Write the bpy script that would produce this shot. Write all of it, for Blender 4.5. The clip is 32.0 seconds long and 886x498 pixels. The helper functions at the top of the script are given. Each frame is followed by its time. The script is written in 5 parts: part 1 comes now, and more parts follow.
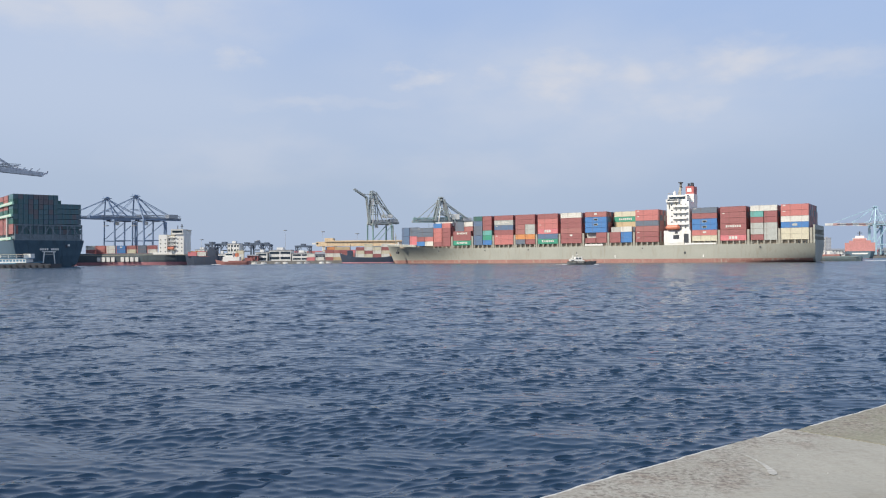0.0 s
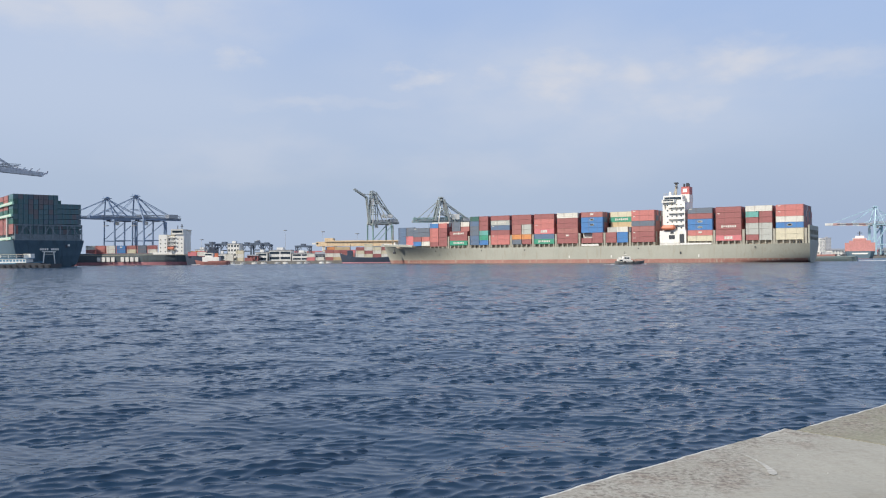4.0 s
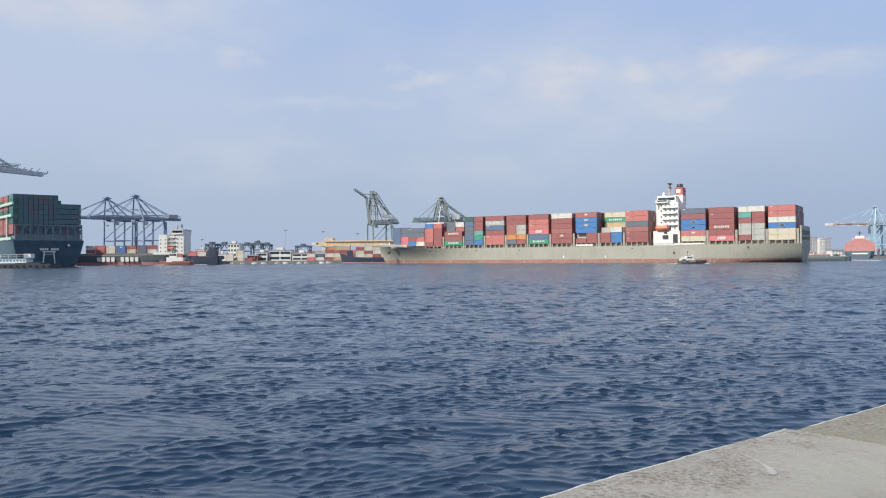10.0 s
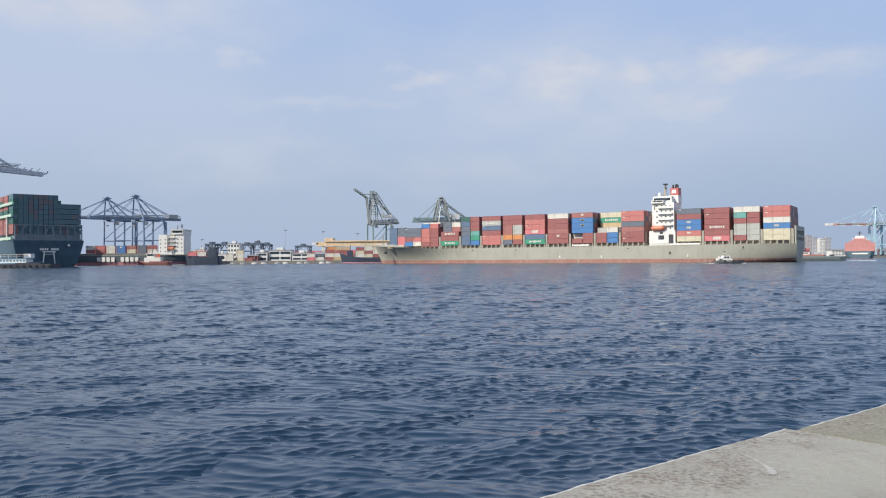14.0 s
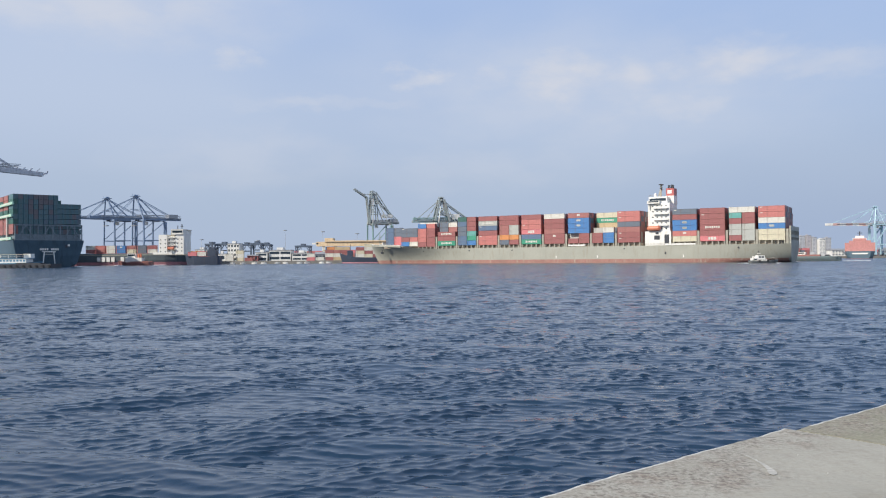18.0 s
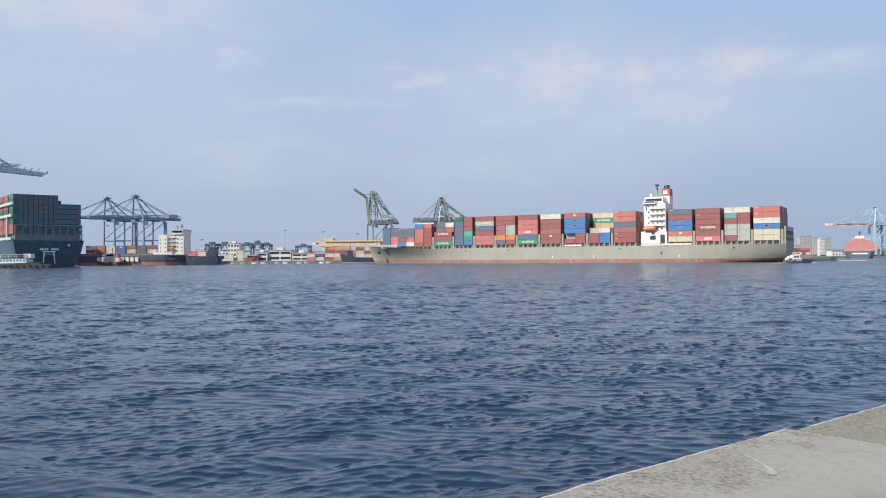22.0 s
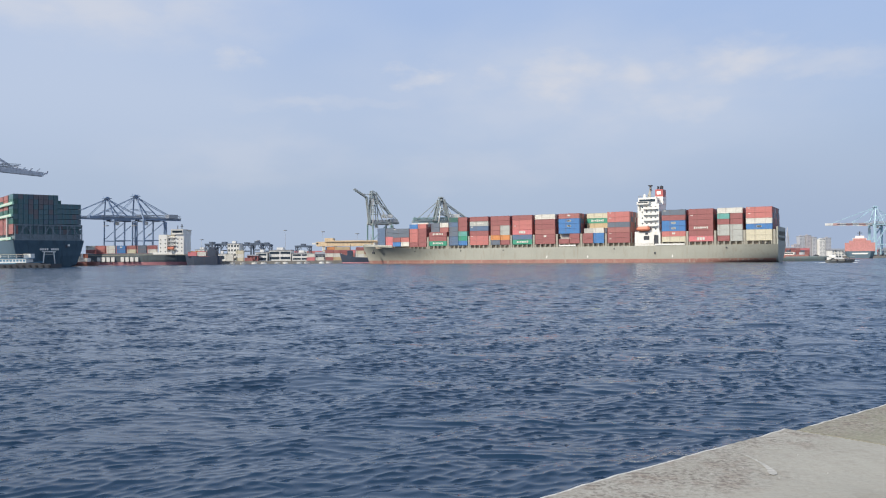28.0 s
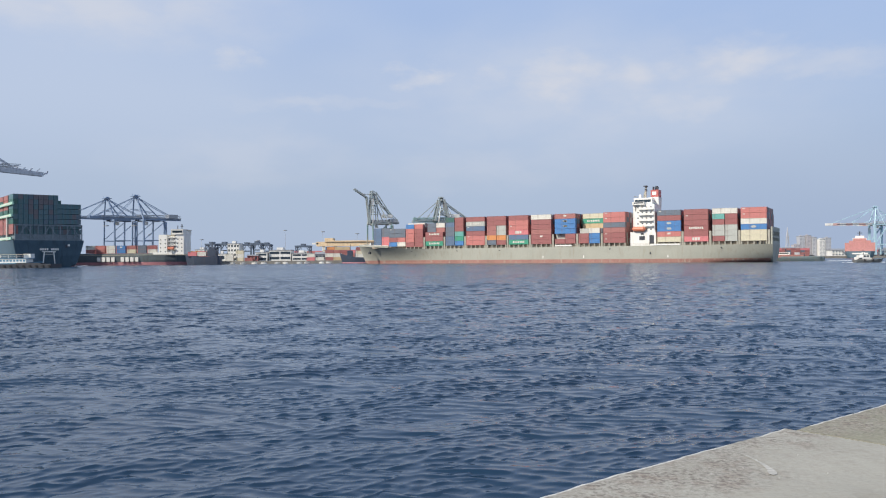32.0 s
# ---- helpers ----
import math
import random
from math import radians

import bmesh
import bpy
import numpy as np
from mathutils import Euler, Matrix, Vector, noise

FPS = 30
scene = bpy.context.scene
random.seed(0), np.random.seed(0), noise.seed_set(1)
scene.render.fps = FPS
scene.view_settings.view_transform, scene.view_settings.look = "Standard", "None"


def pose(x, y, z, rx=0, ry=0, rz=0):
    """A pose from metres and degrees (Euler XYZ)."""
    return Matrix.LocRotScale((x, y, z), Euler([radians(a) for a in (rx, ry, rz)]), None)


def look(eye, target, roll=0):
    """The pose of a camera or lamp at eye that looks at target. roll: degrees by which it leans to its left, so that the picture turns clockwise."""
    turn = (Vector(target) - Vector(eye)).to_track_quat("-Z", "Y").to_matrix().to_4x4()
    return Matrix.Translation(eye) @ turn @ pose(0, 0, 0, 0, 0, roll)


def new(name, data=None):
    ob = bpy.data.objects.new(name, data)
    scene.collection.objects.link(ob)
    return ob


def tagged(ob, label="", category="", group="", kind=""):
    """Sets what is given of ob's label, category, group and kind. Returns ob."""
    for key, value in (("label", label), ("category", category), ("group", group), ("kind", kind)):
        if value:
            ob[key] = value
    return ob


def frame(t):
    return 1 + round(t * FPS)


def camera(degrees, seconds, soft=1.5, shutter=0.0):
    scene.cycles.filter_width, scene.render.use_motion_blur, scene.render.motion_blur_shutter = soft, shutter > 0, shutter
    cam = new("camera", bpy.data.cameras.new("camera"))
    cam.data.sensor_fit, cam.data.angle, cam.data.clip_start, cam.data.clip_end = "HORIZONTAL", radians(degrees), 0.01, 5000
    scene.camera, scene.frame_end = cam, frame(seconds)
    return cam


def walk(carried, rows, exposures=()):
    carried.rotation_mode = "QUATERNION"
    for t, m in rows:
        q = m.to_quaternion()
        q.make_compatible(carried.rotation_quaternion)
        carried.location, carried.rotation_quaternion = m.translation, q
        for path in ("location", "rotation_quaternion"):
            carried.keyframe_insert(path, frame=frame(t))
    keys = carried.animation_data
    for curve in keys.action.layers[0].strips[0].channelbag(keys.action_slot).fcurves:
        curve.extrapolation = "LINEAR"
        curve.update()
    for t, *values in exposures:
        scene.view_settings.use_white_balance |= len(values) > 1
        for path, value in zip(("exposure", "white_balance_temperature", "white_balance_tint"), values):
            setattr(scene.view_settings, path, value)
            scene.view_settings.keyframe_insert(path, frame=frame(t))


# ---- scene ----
# ---------------------------------------------------------------- camera
cam = camera(58, 32.0, soft=1.15)
EYE = 3.1
CAM_POSE = pose(0, 0, EYE) @ pose(0, 0, 0, 90.67, 0, 0) @ pose(0, 0, 0, 0, 0, -0.447)
walk(cam, [(0, CAM_POSE), (32, CAM_POSE)], [(0, 0.0), (32, 0.0)])

# ---------------------------------------------------------------- sky and sun
SUN_ELEV, SUN_AZ = 38.0, -127.0          # azimuth from +y, clockwise
sun_dir = Vector((math.sin(radians(SUN_AZ)) * math.cos(radians(SUN_ELEV)),
                  math.cos(radians(SUN_AZ)) * math.cos(radians(SUN_ELEV)),
                  math.sin(radians(SUN_ELEV))))
sun_data = bpy.data.lights.new("sun", "SUN")
sun_data.energy, sun_data.angle, sun_data.color = 4.4, radians(0.6), (1.0, 0.93, 0.82)
sun_ob = new("sun", sun_data)
sun_ob.matrix_world = look(sun_dir * 100, (0, 0, 0))

world = bpy.data.worlds.new("hazy_sky")
scene.world = world
world.use_nodes = True


def build_world():
    nt = world.node_tree
    nt.nodes.clear()
    N, L = nt.nodes.new, nt.links.new
    out, bg = N("ShaderNodeOutputWorld"), N("ShaderNodeBackground")
    sky = N("ShaderNodeTexSky")
    sky.sky_type, sky.sun_disc = "NISHITA", False
    sky.sun_elevation, sky.sun_rotation = radians(SUN_ELEV), radians(SUN_AZ)
    sky.air_density, sky.dust_density, sky.ozone_density = 1.0, 1.5, 2.0
    tc = N("ShaderNodeTexCoord")
    sep = N("ShaderNodeSeparateXYZ")
    L(tc.outputs["Generated"], sep.inputs[0])
    # thin haze over the whole dome, thickest above the sea
    hz = N("ShaderNodeMapRange")
    hz.inputs["From Min"].default_value, hz.inputs["From Max"].default_value = 0.02, 0.36
    hz.inputs["To Min"].default_value, hz.inputs["To Max"].default_value = 0.92, 0.72
    L(sep.outputs["Z"], hz.inputs["Value"])
    m1 = N("ShaderNodeMix")
    m1.data_type = "RGBA"
    hi = N("ShaderNodeMapRange")
    hi.interpolation_type = "SMOOTHSTEP"
    hi.inputs["From Min"].default_value, hi.inputs["From Max"].default_value = 0.30, 0.95
    hi.inputs["To Min"].default_value, hi.inputs["To Max"].default_value = 1.0, 0.3
    L(sep.outputs["Z"], hi.inputs["Value"])
    hm = N("ShaderNodeMath")
    hm.operation = "MULTIPLY"
    L(hz.outputs[0], hm.inputs[0]), L(hi.outputs[0], hm.inputs[1])
    L(hm.outputs[0], m1.inputs[0])
    L(sky.outputs[0], m1.inputs[6])
    hg = N("ShaderNodeMapRange")
    hg.inputs["From Min"].default_value, hg.inputs["From Max"].default_value = 0.1, 0.34
    L(sep.outputs["Z"], hg.inputs["Value"])
    m0 = N("ShaderNodeMix")
    m0.data_type = "RGBA"
    m0.inputs[6].default_value, m0.inputs[7].default_value = HAZE, HAZE_HIGH
    L(hg.outputs[0], m0.inputs[0]), L(m0.outputs[2], m1.inputs[7])
    # soft clouds: a ragged bank some 13 degrees up, wisps beside it, a thin veil everywhere
    def ramp(src, x0, x1, y0, y1):
        r = N("ShaderNodeMapRange")
        r.interpolation_type = "SMOOTHSTEP"
        for k, v in zip(("From Min", "From Max", "To Min", "To Max"), (x0, x1, y0, y1)):
            r.inputs[k].default_value = v
        L(src, r.inputs["Value"])
        return r.outputs[0]

    def times(p, q):
        mu = N("ShaderNodeMath")
        mu.operation = "MULTIPLY"
        L(p, mu.inputs[0]), L(q, mu.inputs[1])
        return mu.outputs[0]

    mp = N("ShaderNodeMapping")
    mp.inputs["Scale"].default_value = (1.0, 1.0, 2.2)
    mp.inputs["Location"].default_value = CLOUD_SHIFT
    L(tc.outputs["Generated"], mp.inputs[0])
    n1 = N("ShaderNodeTexNoise")
    n1.inputs["Scale"].default_value, n1.inputs["Detail"].default_value = 13.0, 8.0
    n1.inputs["Roughness"].default_value = 0.52
    L(mp.outputs[0], n1.inputs["Vector"])
    n2 = N("ShaderNodeTexNoise")
    n2.inputs["Scale"].default_value, n2.inputs["Detail"].default_value = 1.6, 3.0
    L(mp.outputs[0], n2.inputs["Vector"])
    warp = N("ShaderNodeVectorMath")
    warp.operation = "MULTIPLY_ADD"
    n3 = N("ShaderNodeTexNoise")
    n3.inputs["Scale"].default_value, n3.inputs["Detail"].default_value, n3.inputs["Roughness"].default_value = 11.0, 6.0, 0.62
    L(mp.outputs[0], n3.inputs["Vector"]), L(n3.outputs["Color"], warp.inputs[0])
    warp.inputs[1].default_value = (0.13, 0.0, 0.075)
    L(tc.outputs["Generated"], warp.inputs[2])
    cover = None
    for u, v, wide, high, amount in CLOUDS:
        centre = Vector((u, 1, v)).normalized() + Vector((0.065, 0, 0.0375))
        off, size, dist = N("ShaderNodeVectorMath"), N("ShaderNodeVectorMath"), N("ShaderNodeVectorMath")
        off.operation, size.operation, dist.operation = "SUBTRACT", "MULTIPLY", "LENGTH"
        off.inputs[1].default_value, size.inputs[1].default_value = centre, (1 / wide, 4.0, 1 / high)
        L(warp.outputs[0], off.inputs[0]), L(off.outputs[0], size.inputs[0]), L(size.outputs[0], dist.inputs[0])
        one = ramp(dist.outputs["Value"], 0.05, 1.35, amount, 0)
        if cover is None:
            cover = one
        else:
            mx = N("ShaderNodeMath")
            mx.operation = "MAXIMUM"
            L(cover, mx.inputs[0]), L(one, mx.inputs[1])
            cover = mx.outputs[0]
    # a duller bank of haze low over the far terminal
    dull = N("ShaderNodeMix")
    dull.data_type = "RGBA"
    dull.inputs[7].default_value = DULL
    low = times(ramp(sep.outputs["X"], 0.05, 0.42, 0, 0.75), times(ramp(sep.outputs["Z"], 0.02, 0.2, 1, 0), ramp(sep.outputs["Y"], 0.0, 0.6, 0, 1)))
    L(low, dull.inputs[0]), L(m1.outputs[2], dull.inputs[6])
    puffs = times(ramp(n1.outputs[0], 0.34, 0.64, 0.4, 1.0), cover)
    veil = times(ramp(n2.outputs[0], 0.38, 0.7, 0, 0.5), ramp(sep.outputs["Z"], 0.03, 0.2, 0, 1))
    m3 = N("ShaderNodeMix")
    m3.data_type = "RGBA"
    m2 = N("ShaderNodeMix")
    m2.data_type = "RGBA"
    L(veil, m2.inputs[0]), L(dull.outputs[2], m2.inputs[6])
    m2.inputs[7].default_value = CLOUD
    L(puffs, m3.inputs[0]), L(m2.outputs[2], m3.inputs[6])
    m3.inputs[7].default_value = PUFF
    L(m3.outputs[2], bg.inputs[0])
    bg.inputs[1].default_value = SKY_STRENGTH
    L(bg.outputs[0], out.inputs[0])


SKY_STRENGTH = 0.1
HAZE = (4.25, 5.2, 6.95, 1)
HAZE_HIGH = (4.6, 6.05, 9.2, 1)
DULL = (3.55, 4.45, 6.2, 1)
CLOUD = (5.9, 6.6, 7.9, 1)
PUFF = (6.5, 6.75, 7.5, 1)
CLOUD_SHIFT = (0.3, 0.1, 0.2)
# bearing and height (tangents), half width, half height, density
CLOUDS = [(-0.021, 0.226, 0.042, 0.017, 0.95), (0.061, 0.223, 0.042, 0.018, 0.60), (0.153, 0.225, 0.064, 0.041, 1.00),
          (0.238, 0.216, 0.057, 0.042, 0.90), (0.365, 0.242, 0.085, 0.030, 0.90), (0.294, 0.188, 0.057, 0.023, 0.60),
          (-0.130, 0.195, 0.120, 0.013, 0.50), (-0.261, 0.254, 0.028, 0.014, 0.50), (0.464, 0.244, 0.085, 0.025, 0.50),
          (-0.463, 0.327, 0.226, 0.042, 0.70), (0.195, 0.209, 0.311, 0.085, 0.36), (-0.250, 0.124, 0.170, 0.042, 0.30),
          (0.054, 0.111, 0.212, 0.035, 0.28)]
build_world()

# ---------------------------------------------------------------- materials


def material(name, colour, rough=0.55, metal=0.0, vary=0.12, scale=0.6, fine=8.0, bump=0.0, stain=None, stain_amount=0.0,
             streak=False, spec=0.5):
    """A procedural surface: colour varied at two scales, optional stains or streaks of a second colour, fine relief."""
    m = bpy.data.materials.new(name)
    m.use_nodes = True
    nt = m.node_tree
    N, L = nt.nodes.new, nt.links.new
    b = nt.nodes["Principled BSDF"]
    b.inputs["Roughness"].default_value, b.inputs["Metallic"].default_value = rough, metal
    b.inputs["Specular IOR Level"].default_value = spec
    tc = N("ShaderNodeTexCoord")
    n1, n2 = N("ShaderNodeTexNoise"), N("ShaderNodeTexNoise")
    n1.inputs["Scale"].default_value, n2.inputs["Scale"].default_value = scale, fine
    n1.inputs["Detail"].default_value = n2.inputs["Detail"].default_value = 5
    L(tc.outputs["Object"], n1.inputs["Vector"]), L(tc.outputs["Object"], n2.inputs["Vector"])
    add = N("ShaderNodeMath")
    add.operation = "ADD"
    L(n1.outputs[0], add.inputs[0]), L(n2.outputs[0], add.inputs[1])
    mr = N("ShaderNodeMapRange")
    mr.inputs["From Min"].default_value, mr.inputs["From Max"].default_value = 0.75, 1.25
    mr.inputs["To Min"].default_value, mr.inputs["To Max"].default_value = 1 - vary, 1 + vary
    L(add.outputs[0], mr.inputs["Value"])
    hs = N("ShaderNodeHueSaturation")
    hs.inputs["Color"].default_value = (*colour, 1)
    L(mr.outputs[0], hs.inputs["Value"])
    last = hs.outputs[0]
    if stain:
        n3 = N("ShaderNodeTexNoise")
        n3.inputs["Detail"].default_value = 6
        if streak:
            mp = N("ShaderNodeMapping")
            mp.inputs["Scale"].default_value = (0.9, 0.9, 0.12)
            L(tc.outputs["Object"], mp.inputs[0]), L(mp.outputs[0], n3.inputs["Vector"])
            n3.inputs["Scale"].default_value = 0.9
        else:
            L(tc.outputs["Object"], n3.inputs["Vector"])
            n3.inputs["Scale"].default_value = scale * 1.7
        st = N("ShaderNodeMapRange")
        st.interpolation_type = "SMOOTHSTEP"
        st.inputs["From Min"].default_value, st.inputs["From Max"].default_value = 0.5, 0.72
        st.inputs["To Max"].default_value = stain_amount
        L(n3.outputs[0], st.inputs["Value"])
        mx = N("ShaderNodeMix")
        mx.data_type = "RGBA"
        L(st.outputs[0], mx.inputs[0]), L(last, mx.inputs[6])
        mx.inputs[7].default_value = (*stain, 1)
        last = mx.outputs[2]
    L(last, b.inputs["Base Color"])
    if bump:
        bp = N("ShaderNodeBump")
        bp.inputs["Strength"].default_value, bp.inputs["Distance"].default_value = 0.6, bump
        L(n2.outputs[0], bp.inputs["Height"]), L(bp.outputs[0], b.inputs["Normal"])
    return m


def island_material(name, colours, rough=0.55):
    """Steel boxes of one joined mass, each box in one of the colours."""
    m = bpy.data.materials.new(name)
    m.use_nodes = True
    nt = m.node_tree
    N, L = nt.nodes.new, nt.links.new
    b = nt.nodes["Principled BSDF"]
    b.inputs["Roughness"].default_value = rough
    g = N("ShaderNodeNewGeometry")
    r = N("ShaderNodeValToRGB")
    r.color_ramp.interpolation = "CONSTANT"
    e = r.color_ramp.elements
    while len(e) < len(colours):
        e.new(0.5)
    for i, c in enumerate(colours):
        e[i].position, e[i].color = i / len(colours), (*c, 1)
    n = N("ShaderNodeTexNoise")
    tc = N("ShaderNodeTexCoord")
    n.inputs["Scale"].default_value, n.inputs["Detail"].default_value = 0.7, 6
    L(tc.outputs["Object"], n.inputs["Vector"])
    mr = N("ShaderNodeMapRange")
    mr.inputs["From Min"].default_value, mr.inputs["From Max"].default_value = 0.3, 0.7
    mr.inputs["To Min"].default_value, mr.inputs["To Max"].default_value = 0.82, 1.15
    hs = N("ShaderNodeHueSaturation")
    L(n.outputs[0], mr.inputs["Value"]), L(mr.outputs[0], hs.inputs["Value"])
    L(g.outputs["Random Per Island"], r.inputs[0]), L(r.outputs[0], hs.inputs["Color"])
    L(hs.outputs[0], b.inputs["Base Color"])
    return m


def water_material():
    m = bpy.data.materials.new("harbour_water")
    m.use_nodes = True
    nt = m.node_tree
    N, L = nt.nodes.new, nt.links.new
    b = nt.nodes["Principled BSDF"]
    b.inputs["IOR"].default_value = 1.333
    tc = N("ShaderNodeTexCoord")
    n0 = N("ShaderNodeTexNoise")
    n0.inputs["Scale"].default_value, n0.inputs["Detail"].default_value = 0.05, 4
    L(tc.outputs["Object"], n0.inputs["Vector"])
    r = N("ShaderNodeValToRGB")
    r.color_ramp.elements[0].position, r.color_ramp.elements[1].position = 0.35, 0.65
    r.color_ramp.elements[0].color, r.color_ramp.elements[1].color = (0.010, 0.029, 0.061, 1), (0.013, 0.036, 0.071, 1)
    L(n0.outputs[0], r.inputs[0]), L(r.outputs[0], b.inputs["Base Color"])
    last = None
    # the open fairway is rougher than the lee of the quay
    sp, open_water = N("ShaderNodeSeparateXYZ"), N("ShaderNodeMapRange")
    open_water.inputs["From Min"].default_value, open_water.inputs["From Max"].default_value = 12, 90
    open_water.inputs["To Min"].default_value, open_water.inputs["To Max"].default_value = 0.6, 5.0
    L(tc.outputs["Object"], sp.inputs[0]), L(sp.outputs["Y"], open_water.inputs["Value"])
    ripple = N("ShaderNodeMapRange")
    ripple.inputs["From Min"].default_value, ripple.inputs["From Max"].default_value = 50, 260
    ripple.inputs["To Min"].default_value, ripple.inputs["To Max"].default_value = 0.045, 0.20
    L(sp.outputs["Y"], ripple.inputs["Value"]), L(ripple.outputs[0], b.inputs["Roughness"])
    for sc, dist, det, stretch in ((1.5, 0.034, 2, 1.4), (4.5, 0.003, 2, 1.5), (11.0, 0.0008, 2, 1.5)):
        mp = N("ShaderNodeMapping")
        mp.inputs["Scale"].default_value = (1.0, stretch, 1.0)
        mp.inputs["Rotation"].default_value = (0, 0, radians(14 if sc < 2 else -10))
        n = N("ShaderNodeTexNoise")
        n.inputs["Scale"].default_value, n.inputs["Detail"].default_value = sc, det
        L(tc.outputs["Object"], mp.inputs[0]), L(mp.outputs[0], n.inputs["Vector"])
        bp = N("ShaderNodeBump")
        bp.inputs["Strength"].default_value, bp.inputs["Distance"].default_value = 1.0, dist
        if sc < 2:
            rough = N("ShaderNodeMath")
            rough.operation = "MULTIPLY"
            L(n.outputs[0], rough.inputs[0]), L(open_water.outputs[0], rough.inputs[1])
            L(rough.outputs[0], bp.inputs["Height"])
        else:
            L(n.outputs[0], bp.inputs["Height"])
        if last:
            L(last, bp.inputs["Normal"])
        last = bp.outputs[0]
    L(last, b.inputs["Normal"])
    return m


def concrete_material(name, base, dirt, coarse):
    """Worn concrete: smooth and pale inland, the aggregate laid bare in a band along the edge."""
    m = material(name, base, 0.9, 0, 0.10, 0.8, 26.0, 0.006, dirt, 0.45)
    nt = m.node_tree
    N, L = nt.nodes.new, nt.links.new
    b = nt.nodes["Principled BSDF"]
    src = b.inputs["Base Color"].links[0].from_socket
    tc = N("ShaderNodeTexCoord")

    def grain(scale, detail, lo, hi, amount):
        n, r = N("ShaderNodeTexNoise"), N("ShaderNodeMapRange")
        n.inputs["Scale"].default_value, n.inputs["Detail"].default_value, n.inputs["Roughness"].default_value = scale, detail, 0.65
        r.inputs["From Min"].default_value, r.inputs["From Max"].default_value, r.inputs["To Max"].default_value = lo, hi, amount
        L(tc.outputs["Object"], n.inputs["Vector"]), L(n.outputs[0], r.inputs["Value"])
        return r.outputs[0]

    def times(p, q):
        mu = N("ShaderNodeMath")
        mu.operation = "MULTIPLY"
        L(p, mu.inputs[0]), L(q, mu.inputs[1])
        return mu.outputs[0]

    def over(below, amount, colour):
        x = N("ShaderNodeMix")
        x.data_type = "RGBA"
        L(amount, x.inputs[0]), L(below, x.inputs[6])
        x.inputs[7].default_value = colour
        return x.outputs[2]

    # how far inland, broken up by a slow noise
    inland, off, worn, band = N("ShaderNodeVectorMath"), N("ShaderNodeMath"), N("ShaderNodeMath"), N("ShaderNodeMapRange")
    inland.operation, inland.inputs[1].default_value = "DOT_PRODUCT", (0.6314, -0.7755, 0)
    off.operation, off.inputs[1].default_value = "SUBTRACT", 0.6314 * 0.55 - 0.7755 * 5.32
    worn.operation = "ADD"
    band.interpolation_type = "SMOOTHSTEP"
    band.inputs["From Min"].default_value, band.inputs["From Max"].default_value = 0.75, 1.75
    band.inputs["To Min"].default_value, band.inputs["To Max"].default_value = 1.0, coarse
    L(tc.outputs["Object"], inland.inputs[0]), L(inland.outputs["Value"], off.inputs[0])
    L(off.outputs[0], worn.inputs[0]), L(grain(0.9, 3, 0.3, 0.7, 1.2), worn.inputs[1]), L(worn.outputs[0], band.inputs["Value"])
    rough = band.outputs[0]
    last = over(src, grain(2.2, 5, 0.46, 0.66, 0.35), (0.38, 0.365, 0.315, 1))
    last = over(last, grain(5.0, 6, 0.56, 0.70, 0.30), (0.215, 0.20, 0.16, 1))
    patchy = grain(3.2, 4, 0.30, 0.55, 1.0)
    last = over(last, times(grain(6.5, 6, 0.47, 0.66, 0.75), rough), (0.215, 0.17, 0.135, 1))
    last = over(last, times(grain(34, 6, 0.48, 0.66, 0.7), rough), (0.43, 0.41, 0.37, 1))
    last = over(last, times(times(grain(22, 7, 0.47, 0.60, 0.85), rough), patchy), (0.125, 0.105, 0.09, 1))
    last = over(last, times(grain(75, 4, 0.58, 0.66, 0.6), rough), (0.10, 0.09, 0.08, 1))
    L(last, b.inputs["Base Color"])
    return m


BOX_COLOURS = {
    "dred": (0.325, 0.12, 0.115), "brown": (0.375, 0.155, 0.14), "red": (0.53, 0.19, 0.17), "pink": (0.62, 0.20, 0.21),
    "egreen": (0.085, 0.175, 0.195), "esea": (0.10, 0.19, 0.215), "erust": (0.16, 0.15, 0.165), "eslate": (0.10, 0.16, 0.20),
    "orange": (0.64, 0.27, 0.10), "blue": (0.07, 0.21, 0.46), "navy": (0.115, 0.175, 0.27), "dgrey": (0.14, 0.17, 0.21),
    "green": (0.055, 0.31, 0.20), "teal": (0.14, 0.38, 0.34), "dgreen": (0.045, 0.135, 0.115), "grey": (0.45, 0.46, 0.42),
    "cream": (0.62, 0.57, 0.42), "white": (0.66, 0.64, 0.57), "tan": (0.55, 0.42, 0.25)}
BOX = {k: material("container_" + k, c, 0.55, 0, 0.1, 0.8, 7.0, 0.0, (0.16, 0.09, 0.06), 0.3, True) for k, c in BOX_COLOURS.items()}
M_HULL = material("hull_grey_beige", (0.385, 0.385, 0.325), 0.5, 0, 0.08, 0.12, 2.5, 0, (0.30, 0.25, 0.18), 0.4, True)
M_BOOT = material("hull_rust_red", (0.35, 0.175, 0.14), 0.65, 0, 0.2, 0.12, 1.2, 0, (0.43, 0.37, 0.30), 0.95, True)
M_WHITE = material("white_paint", (0.80, 0.79, 0.74), 0.5, 0, 0.05, 0.3, 3.0, 0, (0.55, 0.42, 0.28), 0.25, True)
M_DECK = material("deck_green_grey", (0.33, 0.27, 0.21), 0.7, 0, 0.15, 0.4, 4)
M_STEEL = material("weathered_steel", (0.36, 0.34, 0.28), 0.6, 0.1, 0.15, 0.6, 6)
